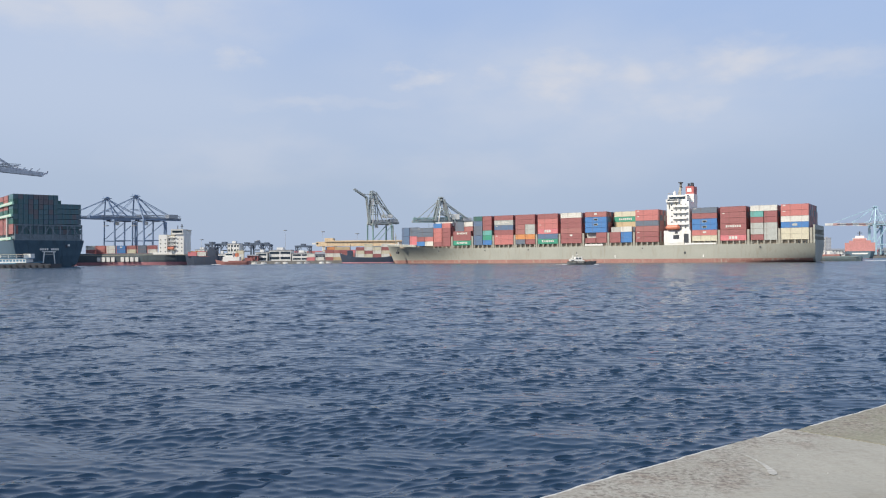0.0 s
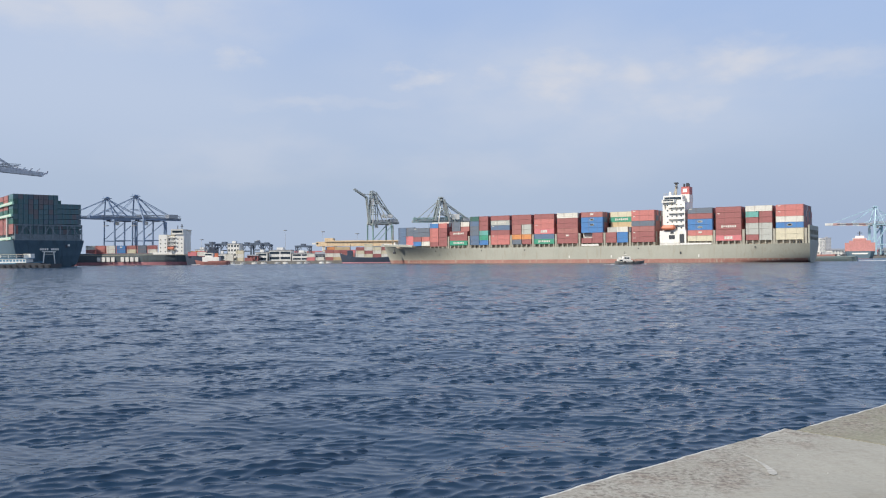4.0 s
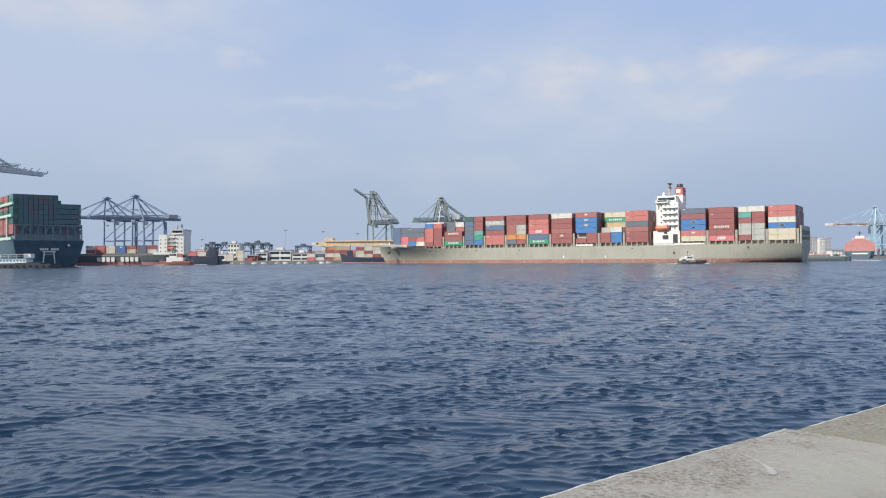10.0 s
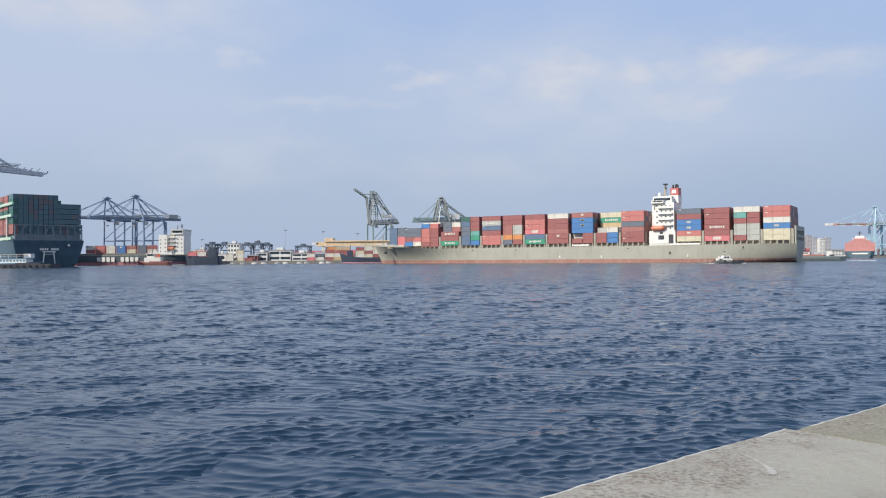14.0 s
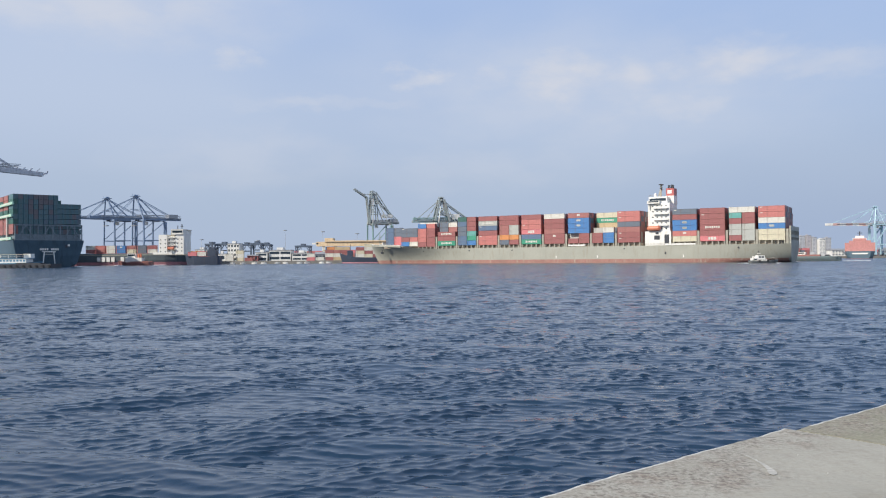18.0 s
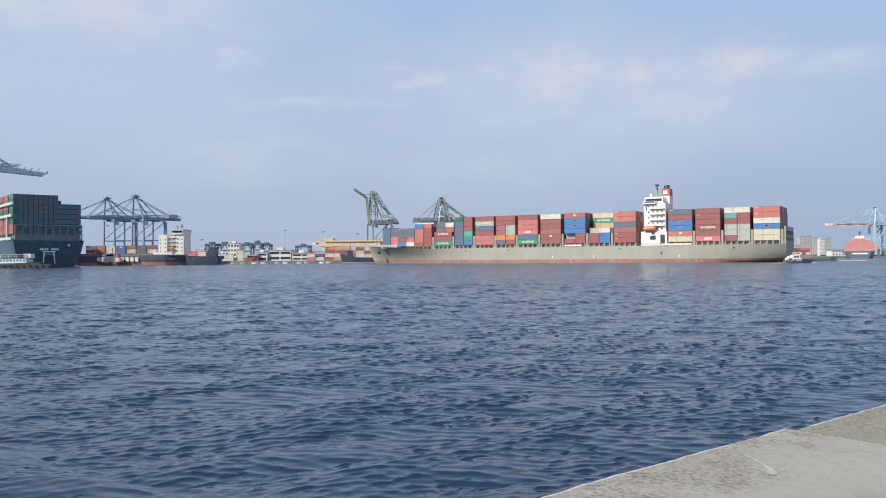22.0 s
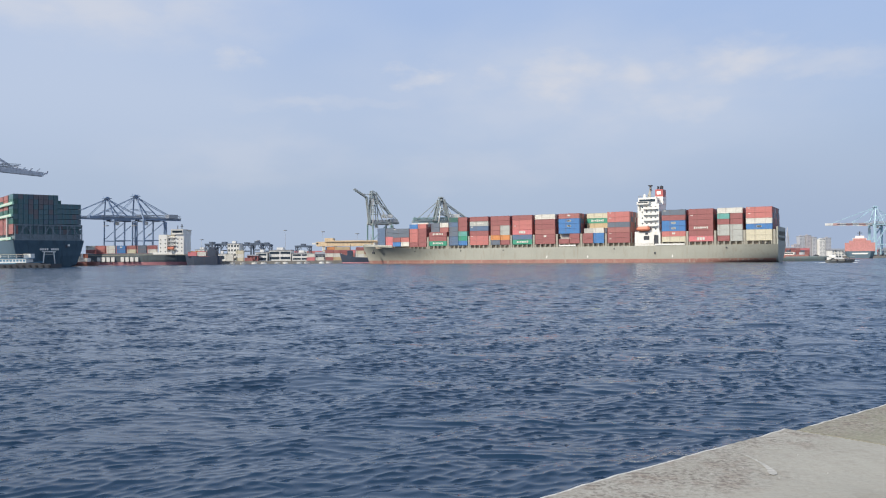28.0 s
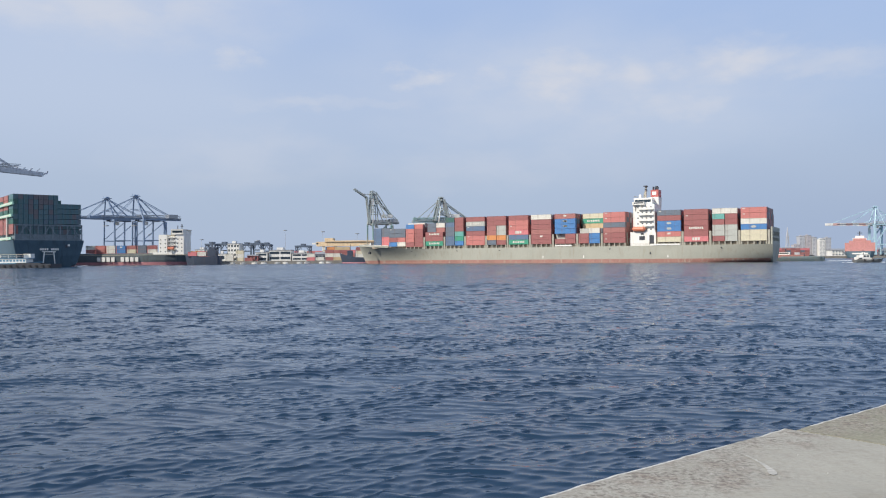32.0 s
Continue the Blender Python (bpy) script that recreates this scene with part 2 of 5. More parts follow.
M_DARK = material("dark_steel", (0.045, 0.05, 0.06), 0.6, 0, 0.2, 0.6, 6)
M_GLASS = material("dark_window_glass", (0.03, 0.045, 0.06), 0.08, 0, 0.1, 1, 5)
M_ORANGE = material("safety_orange", (0.62, 0.20, 0.11), 0.5, 0, 0.1, 0.6, 5)
M_FUNNEL = material("funnel_red", (0.45, 0.12, 0.11), 0.5, 0, 0.1, 0.6, 5)
M_EVER = material("hull_dark_green", (0.07, 0.12, 0.16), 0.5, 0, 0.15, 0.2, 2.5, 0, (0.03, 0.05, 0.05), 0.5, True)
M_LATT = material("lashing_bridge_steel", (0.21, 0.26, 0.29), 0.6, 0.1, 0.15, 0.5, 5)
M_GREYBLUEC = material("crane_blue_grey", (0.60, 0.62, 0.66), 0.6, 0.1, 0.15, 0.3, 4, 0, (0.2, 0.2, 0.22), 0.4, True)
M_BLUEC = material("crane_blue", (0.24, 0.32, 0.45), 0.55, 0.1, 0.12, 0.3, 4, 0, (0.25, 0.22, 0.2), 0.3, True)
M_GREENC = material("crane_grey_green", (0.35, 0.40, 0.395), 0.55, 0.1, 0.2, 0.3, 4, 0, (0.42, 0.26, 0.22), 0.6, True)
M_TEALC = material("crane_teal", (0.28, 0.43, 0.42), 0.55, 0.1, 0.15, 0.3, 4, 0, (0.4, 0.3, 0.26), 0.4, True)
M_PALEC = material("crane_pale_blue", (0.42, 0.60, 0.68), 0.55, 0.05, 0.1, 0.3, 4)
M_GREYC = material("crane_grey", (0.44, 0.46, 0.48), 0.55, 0.1, 0.12, 0.3, 4)
M_YELLOW = material("crane_ochre", (0.76, 0.58, 0.37), 0.55, 0, 0.12, 0.3, 4, 0, (0.4, 0.22, 0.1), 0.4, True)
M_RTG = material("crane_slate", (0.10, 0.13, 0.18), 0.55, 0.1, 0.15, 0.4, 4)
M_LAND = material("yard_asphalt", (0.10, 0.10, 0.095), 0.9, 0, 0.2, 0.02, 0.6)
M_SEAWALL = material("sea_wall_concrete", (0.22, 0.21, 0.19), 0.85, 0, 0.25, 0.1, 2)
M_BUILD = material("plaster_pale", (0.76, 0.75, 0.71), 0.8, 0, 0.1, 0.1, 1.5, 0, (0.4, 0.36, 0.3), 0.4, True)
M_TOWER = material("tower_plaster", (0.46, 0.47, 0.50), 0.85, 0, 0.1, 0.05, 1.0)
M_TOWER2 = material("tower_pinkish", (0.46, 0.43, 0.44), 0.85, 0, 0.1, 0.05, 1.0)
M_ROOF = material("roof_grey", (0.27, 0.28, 0.30), 0.7, 0, 0.15, 0.2, 2)
M_TUGRED = material("tug_faded_red", (0.33, 0.15, 0.13), 0.6, 0, 0.15, 0.5, 5)
M_TUGTEAL = material("tug_teal_grey", (0.15, 0.20, 0.21), 0.6, 0, 0.15, 0.5, 5, 0, (0.3, 0.2, 0.16), 0.4, True)
M_NAVY = material("hull_navy", (0.05, 0.066, 0.10), 0.5, 0, 0.15, 0.2, 2.5, 0, (0.1, 0.08, 0.07), 0.3, True)
M_GREENH = material("hull_green_black", (0.14, 0.17, 0.18), 0.5, 0, 0.15, 0.2, 2.5, 0, (0.1, 0.08, 0.06), 0.3, True)
M_BOOTP = material("boot_topping_pink", (0.70, 0.31, 0.33), 0.6, 0, 0.15, 0.2, 2.5, 0, (0.3, 0.16, 0.12), 0.5, True)
M_FOAM = material("sea_foam", (0.58, 0.62, 0.65), 0.9, 0, 0.15, 1.5, 8, 0.05)
M_PILOT = material("launch_grey", (0.13, 0.14, 0.14), 0.6, 0, 0.15, 0.5, 5, 0, (0.3, 0.22, 0.15), 0.4, True)
M_RUBBER = material("black_rubber", (0.02, 0.02, 0.022), 0.8, 0, 0.2, 1, 8)
M_FERRY = material("ferry_blue", (0.10, 0.24, 0.36), 0.5, 0, 0.1, 0.5, 5)
M_SCRAPE = material("pale_scrape", (0.44, 0.43, 0.395), 0.9, 0, 0.25, 6, 30, 0.004)
M_CHALK = material("worn_edge", (0.55, 0.54, 0.51), 0.9, 0, 0.25, 6, 30, 0.004)
M_MINT = material("mint_green_paint", (0.42, 0.66, 0.52), 0.5, 0, 0.1, 0.5, 5)
M_TWIN = material("tower_window_glass", (0.20, 0.22, 0.25), 0.3, 0, 0.1, 1, 5)
M_WATER = water_material()
M_CONCRETE = concrete_material("quay_concrete", (0.345, 0.335, 0.29), (0.26, 0.245, 0.20), 0.12)
M_CONCRETE_OLD = concrete_material("quay_concrete_mossy", (0.245, 0.24, 0.175), (0.165, 0.17, 0.115), 0.4)
MIX_CARGO = island_material("stowed_boxes", [BOX_COLOURS[k] for k in ("dred", "brown", "dgrey", "dred", "red", "grey", "navy", "dred", "dgreen", "brown")])
MIX_EVER = island_material("stowed_green_boxes", [(0.03, 0.105, 0.10), (0.035, 0.115, 0.11), (0.09, 0.075, 0.085), (0.028, 0.095, 0.10), (0.05, 0.10, 0.12), (0.032, 0.11, 0.10), (0.10, 0.085, 0.09)])
MIX_YARD = island_material("yard_boxes", [BOX_COLOURS[k] for k in ("dred", "red", "white", "brown", "orange", "grey", "dred", "blue", "tan", "pink")])

# ---------------------------------------------------------------- mesh tools


class Geo:
    """Collects vertices and faces of one mesh."""

    def __init__(self):
        self.v, self.f = [], []

    def add(self, vs, fs):
        n = len(self.v)
        self.v += [tuple(p) for p in vs]
        self.f += [tuple(i + n for i in q) for q in fs]
        return self

    def box(self, x0, x1, y0, y1, z0, z1):
        return self.add([(x, y, z) for z in (z0, z1) for x, y in ((x0, y0), (x1, y0), (x1, y1), (x0, y1))],
                        [(0, 3, 2, 1), (4, 5, 6, 7), (0, 1, 5, 4), (1, 2, 6, 5), (2, 3, 7, 6), (3, 0, 4, 7)])

    def beam(self, p, q, w, h=None, n=4):
        """A bar from p to q: square of width w and height h, or round with n sides of diameter w."""
        h = h or w
        p, q = Vector(p), Vector(q)
        d = (q - p).normalized()
        side = d.cross(Vector((0, 0, 1)))
        side = Vector((1, 0, 0)) if side.length < 1e-4 else side.normalized()
        up = side.cross(d)
        ring = [(-.5, -.5), (.5, -.5), (.5, .5), (-.5, .5)] if n == 4 else [(.5 * math.cos(2 * math.pi * i / n), .5 * math.sin(2 * math.pi * i / n)) for i in range(n)]
        vs = [e + side * (a * w) + up * (b * h) for e in (p, q) for a, b in ring]
        return self.add(vs, [tuple(range(n - 1, -1, -1)), tuple(range(n, 2 * n))] + [(i, (i + 1) % n, n + (i + 1) % n, n + i) for i in range(n)])

    def cone(self, p, q, r0, r1, n=8):
        p, q = Vector(p), Vector(q)
        d = (q - p).normalized()
        side = d.cross(Vector((0, 0, 1)))
        side = Vector((1, 0, 0)) if side.length < 1e-4 else side.normalized()
        up = side.cross(d)
        vs = [e + (side * math.cos(2 * math.pi * i / n) + up * math.sin(2 * math.pi * i / n)) * r for e, r in ((p, r0), (q, r1)) for i in range(n)]
        return self.add(vs, [tuple(range(n - 1, -1, -1)), tuple(range(n, 2 * n))] + [(i, (i + 1) % n, n + (i + 1) % n, n + i) for i in range(n)])

    def prism(self, pts, y0, y1):
        """A profile of (x, z) points, pulled from y0 to y1."""
        n = len(pts)
        return self.add([(x, y, z) for y in (y0, y1) for x, z in pts],
                        [tuple(range(n)), tuple(range(2 * n - 1, n - 1, -1))] + [(i, n + i, n + (i + 1) % n, (i + 1) % n) for i in range(n)])

    def loft(self, rings, close=False, caps=True):
        n = len(rings[0])
        self_n = len(self.v)
        for r in rings:
            self.v += [tuple(p) for p in r]
        m = n if close else n - 1
        for k in range(len(rings) - 1):
            for i in range(m):
                j = (i + 1) % n
                self.f.append((self_n + k * n + i, self_n + k * n + j, self_n + (k + 1) * n + j, self_n + (k + 1) * n + i))
        if caps:
            self.f.append(tuple(self_n + i for i in range(n - 1, -1, -1)))
            self.f.append(tuple(self_n + (len(rings) - 1) * n + i for i in range(n)))
        return self

    def mesh(self, name, mat, smooth=False):
        me = bpy.data.meshes.new(name)
        me.from_pydata(self.v, [], self.f)
        bm = bmesh.new()
        bm.from_mesh(me)
        bmesh.ops.recalc_face_normals(bm, faces=bm.faces)
        bm.to_mesh(me)
        bm.free()
        if smooth:
            me.set_sharp_from_angle(angle=radians(34))
            me.polygons.foreach_set("use_smooth", [True] * len(me.polygons))
        me.materials.append(mat)
        return me


def part(name, geo, mat, parent, label="", smooth=False):
    """Links one mesh as a part of a thing."""
    ob = new(name, geo.mesh(name, mat, smooth))
    ob.parent = parent
    return tagged(ob, label) if label else ob


def piece(name, me, parent, loc, turn=0):
    """One more object on a shared mesh."""
    ob = new(name, me)
    ob.parent = parent
    ob.location = loc
    if turn:
        ob.rotation_euler = (0, 0, radians(turn))
    return ob


def thing(name, m, label, category, group="", kind=""):
    ob = new(name)
    ob.empty_display_size = 0.5
    ob.matrix_world = m
    return tagged(ob, label, category, group, kind)


def whole(name, geo, mat, label, category, m=None, group="", kind="", smooth=False):
    ob = new(name, geo.mesh(name, mat, smooth))
    if m is not None:
        ob.matrix_world = m
    return tagged(ob, label, category, group, kind)


def lerp_table(table, x):
    for (a, va), (b, vb) in zip(table, table[1:]):
        if x <= b:
            k = max(0.0, (x - a) / (b - a))
            return va + (vb - va) * k
    return table[-1][1]


def smooth_table(table, x):
    """Like lerp_table, with rounded passages (monotone cubic)."""
    xs, ys = [p[0] for p in table], [p[1] for p in table]
    if x <= xs[0]:
        return ys[0]
    if x >= xs[-1]:
        return ys[-1]
    d = [(ys[i + 1] - ys[i]) / (xs[i + 1] - xs[i]) for i in range(len(xs) - 1)]
    m = [d[0]] + [0.0 if d[i - 1] * d[i] <= 0 else 2 * d[i - 1] * d[i] / (d[i - 1] + d[i]) for i in range(1, len(d))] + [d[-1]]
    i = max(k for k in range(len(xs) - 1) if xs[k] <= x)
    h = xs[i + 1] - xs[i]
    t = (x - xs[i]) / h
    return ((2 * t ** 3 - 3 * t ** 2 + 1) * ys[i] + (t ** 3 - 2 * t ** 2 + t) * h * m[i] + (-2 * t ** 3 + 3 * t ** 2) * ys[i + 1] + (t ** 3 - t ** 2) * h * m[i + 1])

# ---------------------------------------------------------------- water


def wave_sheet(name, seed, mean_dir, spread, drift, cols, dy, grow, peak, slope, swell, sink, reach, label):
    """A rigid sheet of short-crested wind waves; two of them slide through one another."""
    rng = np.random.default_rng(seed)
    ys, fine_from = [-4.0], 9.4 - max(0.0, drift[1])
    while ys[-1] < reach:
        y = ys[-1]
        ys.append(y + (0.3 if y < fine_from else dy if y < 21 else dy + (min(y, 110) - 21) * grow + max(0.0, y - 110) * 0.012))
    ys = np.array(ys, np.float32)
    wide = 0.60 * np.maximum(ys + max(0.0, drift[1]), 6) + 2
    lo, hi = -(wide + max(0.0, drift[0])), wide + max(0.0, -drift[0])
    k = np.linspace(0, 1, cols, dtype=np.float32)
    X = lo[:, None] + (hi - lo)[:, None] * k[None, :]
    Y = np.repeat(ys[:, None], cols, 1)
    step = np.maximum(np.gradient(ys), (hi - lo) / cols)[:, None]
    Z, DX, DY = np.zeros_like(X), np.zeros_like(X), np.zeros_like(X)
    # chop round the peak wavelength; longer waves take over where the shorter can no longer be told apart
    n = 120
    lams = [0.12 * (8.0 / 0.12) ** ((i + rng.random()) / n) for i in range(n)]
    shape = [math.exp(-0.5 * (math.log(lam / peak) / (0.5 if lam < peak else 0.55)) ** 2) for lam in lams]
    norm = slope / math.sqrt(sum(w * w for w in shape) / 2)
    for lam, w in zip(lams, shape):
        far = 0.58 * slope * math.exp(-0.5 * (math.log(lam / 0.7) / 0.55) ** 2)
        ang = radians(mean_dir) + rng.normal() * radians(spread)
        kx, ky = math.cos(ang) * 2 * math.pi / lam, math.sin(ang) * 2 * math.pi / lam
        fade = np.clip((lam / step - 2.6) / 2.0, 0, 1) * lam / (2 * math.pi)
        a = (norm * w + (far * np.clip((ys - 18) / 70, 0, 1))[:, None]) * fade
        if a.max() < 1e-5:
            continue
        live = int(np.nonzero(a[:, 0] > 1e-6)[0].max()) + 1
        ph = X[:live] * kx + Y[:live] * ky + rng.random() * 6.283
        Z[:live] += a[:live] * np.cos(ph)
        sn = np.sin(ph) * a[:live]
        DX[:live] -= 1.5 * math.cos(ang) * sn
        DY[:live] -= 1.5 * math.sin(ang) * sn
    sig = np.sqrt((Z * Z).mean(1, keepdims=True)) + 1e-6
    Z = sig * (np.exp(0.2 * np.clip(Z / sig, -3, 2.8)) - 1.02) / 0.2
    # gusts and slicks: calmer and rougher patches, drawn out across the view
    gust = np.zeros_like(X)
    for i in range(9):
        ax, ay = rng.normal() * 0.045, rng.normal() * 0.14
        gust += np.sin(X * ax + Y * ay + rng.random() * 6.283)
    gust = np.clip(1.02 + 0.07 * gust, 0.75, 1.3)
    gust *= np.clip(1.15 - Y / 330, 0.5, 1)
    # calmer in the lee of the moored ships
    gust *= 1 - 0.18 * np.clip(-X / (0.45 * Y + 6), -0.15, 1)
    Z, DX, DY = Z * gust, DX * gust, DY * gust
    # the crests lean downwind, with short steep faces towards the quay
    DY -= 0.5 * Z
    # low swell
    for i in range(18):
        lam = 1.5 * (6.0 / 1.5) ** ((i + rng.random()) / 18)
        ang = radians(mean_dir) + rng.normal() * radians(26)
        kx, ky = math.cos(ang) * 2 * math.pi / lam, math.sin(ang) * 2 * math.pi / lam
        fade = np.clip((lam / step - 2.4) / 1.6, 0, 1)
        Z += swell * lam / (2 * math.pi) * fade * np.cos(X * kx + Y * ky + rng.random() * 6.283)
    co = np.stack([X + DX, Y + DY, Z - sink], -1).reshape(-1, 3)
    rows = len(ys)
    i = (np.arange(rows - 1)[:, None] * cols + np.arange(cols - 1)[None, :]).ravel()
    quads = np.stack([i, i + 1, i + cols + 1, i + cols], -1)
    me = bpy.data.meshes.new(name)
    me.vertices.add(len(co))
    me.vertices.foreach_set("co", co.ravel().astype(np.float32))
    me.loops.add(quads.size)
    me.loops.foreach_set("vertex_index", quads.ravel().astype(np.int32))
    me.polygons.add(len(quads))
    me.polygons.foreach_set("loop_start", np.arange(0, quads.size, 4, dtype=np.int32))
    me.polygons.foreach_set("use_smooth", np.ones(len(quads), dtype=bool))
    me.update(calc_edges=True)
    me.materials.append(M_WATER)
    ob = new(name, me)
    return tagged(ob, label, "water", "", "structure")


DRIFT_A, DRIFT_B = (6.0, 9.0), (-5.0, -7.0)
water_a = wave_sheet("water", 5, 117, 25, DRIFT_A, 830, 0.034, 0.0048, 0.25, 0.176, 0.026, 0.0, 640, "deep blue choppy harbour water with wind waves")
water_b = wave_sheet("water_swell", 11, 70, 24, DRIFT_B, 500, 0.042, 0.006, 0.26, 0.155, 0.022, 0.012, 80, "deep blue crossing wavelets on the harbour water")
whole("sea", Geo().add([(-4600, -1200, -0.7), (4600, -1200, -0.7), (4600, 4700, -0.7), (-4600, 4700, -0.7)], [(0, 1, 2, 3)]), M_WATER,
      "wide blue harbour water reaching the horizon", "water", kind="structure")

# ---------------------------------------------------------------- quay underfoot
QUAY_Z = 1.5
QD, QN = Vector((0.7755, 0.6314, 0)), Vector((0.6314, -0.7755, 0))   # along the edge, and inland


def quay_slab(name, t0, t1, inset, seed, mat, label):
    """Cast concrete slab: rough top, chipped rounded edge, face down into the water."""
    org = Vector((0.55, 5.32, QUAY_Z))
    ts = [t0]
    while ts[-1] < t1 - 0.02:
        t = ts[-1]
        ts.append(min(t1, t + (0.045 if -3 < t < 7 else 0.6)))
    ns = [0.0, 0.012, 0.036]
    while ns[-1] < 16:
        v = ns[-1]
        ns.append(v + (0.04 if v < 0.5 else 0.07 if v < 3.5 else 0.8))
    geo = Geo()
    ring_n = len(ns) + 2
    for t in ts:
        chip = 0.028 * noise.noise((t * 1.7, seed, 0)) + 0.016 * noise.noise((t * 7.0, seed, 3)) + 0.05 * max(0.0, noise.noise((t * 0.9, seed, 8)) - 0.25)
        col = []
        for j, v in enumerate(ns):
            p = org + QD * t + QN * (inset + v + chip * max(0.0, 1 - v / 0.35))
            dz = 0.003 * noise.noise((t * 2.2, v * 2.2, seed)) + 0.0025 * noise.noise((t * 8, v * 8, seed))
            if j == 0:
                dz -= 0.016
            elif j == 1:
                dz -= 0.003
            col.append((p.x, p.y, p.z + dz))
        p = org + QD * t + QN * (inset + chip * 0.6 - 0.002)
        q = org + QD * t + QN * (inset + 0.03)
        geo.v += [(q.x, q.y, -3.0), (p.x, p.y, p.z - 0.12)] + col
    for a in range(len(ts) - 1):
        for b in range(ring_n - 1):
            i = a * ring_n + b
            geo.f.append((i, i + 1, i + ring_n + 1, i + ring_n))
    for a in (0, len(ts) - 1):
        geo.f.append(tuple(a * ring_n + b for b in range(ring_n)))
    ob = whole(name, geo, mat, label, "quay", kind="structure", smooth=False)
    ob.data.materials.append(M_CHALK)
    for a in range(len(ts) - 1):
        if noise.noise((ts[a] * 1.3, seed, 5)) > -0.34:
            for b in (2, 3):
                ob.data.polygons[a * (ring_n - 1) + b].material_index = 1
    return ob


quay_slab("quay", -26, 3.36, 0.0, 1.3, M_CONCRETE, "weathered grey concrete quay slab with a chipped edge")
quay_slab("quay_slab", 3.375, 60, 0.09, 4.1, M_CONCRETE_OLD, "older mossy greenish-grey concrete quay slab")
# one curved scrape on the slab
scr = Geo()
mid = [(2.405, 6.43), (2.428, 6.28), (2.438, 6.13), (2.432, 6.0), (2.415, 5.91), (2.40, 5.86), (2.395, 5.84)]
wid = [0.004, 0.009, 0.014, 0.024, 0.034, 0.028, 0.008]
vs = []
for (x, y), w in zip(mid, wid):
    vs += [(x + w, y, QUAY_Z + 0.006), (x - w, y, QUAY_Z + 0.006)]
scr.add(vs, [(2 * i, 2 * i + 1, 2 * i + 3, 2 * i + 2) for i in range(len(mid) - 1)])
whole("scrape_mark", scr, M_SCRAPE, "pale curved scrape on the concrete", "wear", kind="structure")

# loose grit along the slab edge
grit = Geo()
for k in range(20):
    t, v = random.uniform(-3, 7), 0.05 + abs(random.gauss(0, 0.9))
    p = Vector((0.55, 5.32, QUAY_Z + 0.002)) + QD * t + QN * (v + (0.14 if t > 3.3 else 0))
    r = 0.003 + 0.007 * random.random() ** 2
    grit.cone((p.x, p.y, p.z - 0.004), (p.x + r * 0.3, p.y, p.z + r * 0.8), r, r * 0.45, 5)
whole("grit", grit, M_SCRAPE, "loose pale grit scattered on the concrete", "gravel", kind="stuff")

# ---------------------------------------------------------------- far shores


def land(name, x0, x1, y0, y1, z, label):
    geo = Geo().box(x0, x1, y0, y1, -4, z)
    ob = whole(name, geo, M_LAND, label, "ground", kind="structure")
    part("sea_wall", Geo().box(x0 - 0.3, x1 + 0.3, y0 - 1.2, y0 - 0.01, -4, z + 0.25), M_SEAWALL, ob, "stained concrete sea wall")
    return ob


land("ground_port", -1500, 70, 604, 3200, 2.0, "flat asphalt container yard behind a sea wall")
land("ground_far", 72, 2600, 1066, 3200, 2.0, "flat asphalt terminal ground behind a sea wall")
land("ground_berth", -1500, -300, 330, 602, 2.2, "flat asphalt berth beside the moored ship")

# ---------------------------------------------------------------- containers
TIER = 2.8
BOX_MESH = {}


def box_mesh(colour, length, height=TIER - 0.04):
    """A steel box: corner posts and rails proud of recessed walls; centred on x, side at y = 0, inwards -y."""
    key = (colour, length, height)
    if key in BOX_MESH:
        return BOX_MESH[key]
    g = Geo()
    hl, w, e = length / 2, 2.44, 0.07
    g.box(-hl + e, hl - e, -w + e, -e, 0.06, height - 0.03)
    for sx in (-1, 1):
        for y in (-0.09, -w + 0.09):
            g.box(sx * hl - 0.09 - 0.09 * sx, sx * hl + 0.09 - 0.09 * sx, y - 0.09, y + 0.09, 0, height)
    for z in (0.02, height - 0.14):
        g.box(-hl, hl, -0.12, -0.005, z, z + 0.12)
    g.box(-hl + e, hl - e, -0.09, -0.03, 0.9, 1.0)
    BOX_MESH[key] = g.mesh("container", BOX[colour])
    return BOX_MESH[key]


def mark_mesh(name, rects, mat):
    """Plain shapes painted on a box side: (x, z, w, h), 3 cm proud."""
    g = Geo()
    for x, z, w, h in rects:
        g.box(x - w / 2, x + w / 2, 0.0, 0.03, z - h / 2, z + h / 2)
    return g.mesh(name, mat)


MARKS = {
    "logo": mark_mesh("marking", [(0, 1.6, 1.6, 0.9)], BOX["white"]),
    "oval": mark_mesh("marking", [(0, 1.45, 2.4, 0.7), (0, 1.45, 1.7, 1.1)], BOX["grey"]),
    "row": mark_mesh("marking", [(-3.2 + 1.05 * i, 1.45, 0.75, 0.9 if i % 3 else 1.2) for i in range(7)], BOX["white"]),
    "big": mark_mesh("marking", [(-1.3, 1.4, 1.1, 1.5), (0.1, 1.4, 1.2, 1.5), (1.5, 1.4, 1.1, 1.5)], BOX["white"]),
    "code": mark_mesh("marking", [(4.6, 2.2, 1.2, 0.35)], BOX["white"]),
}


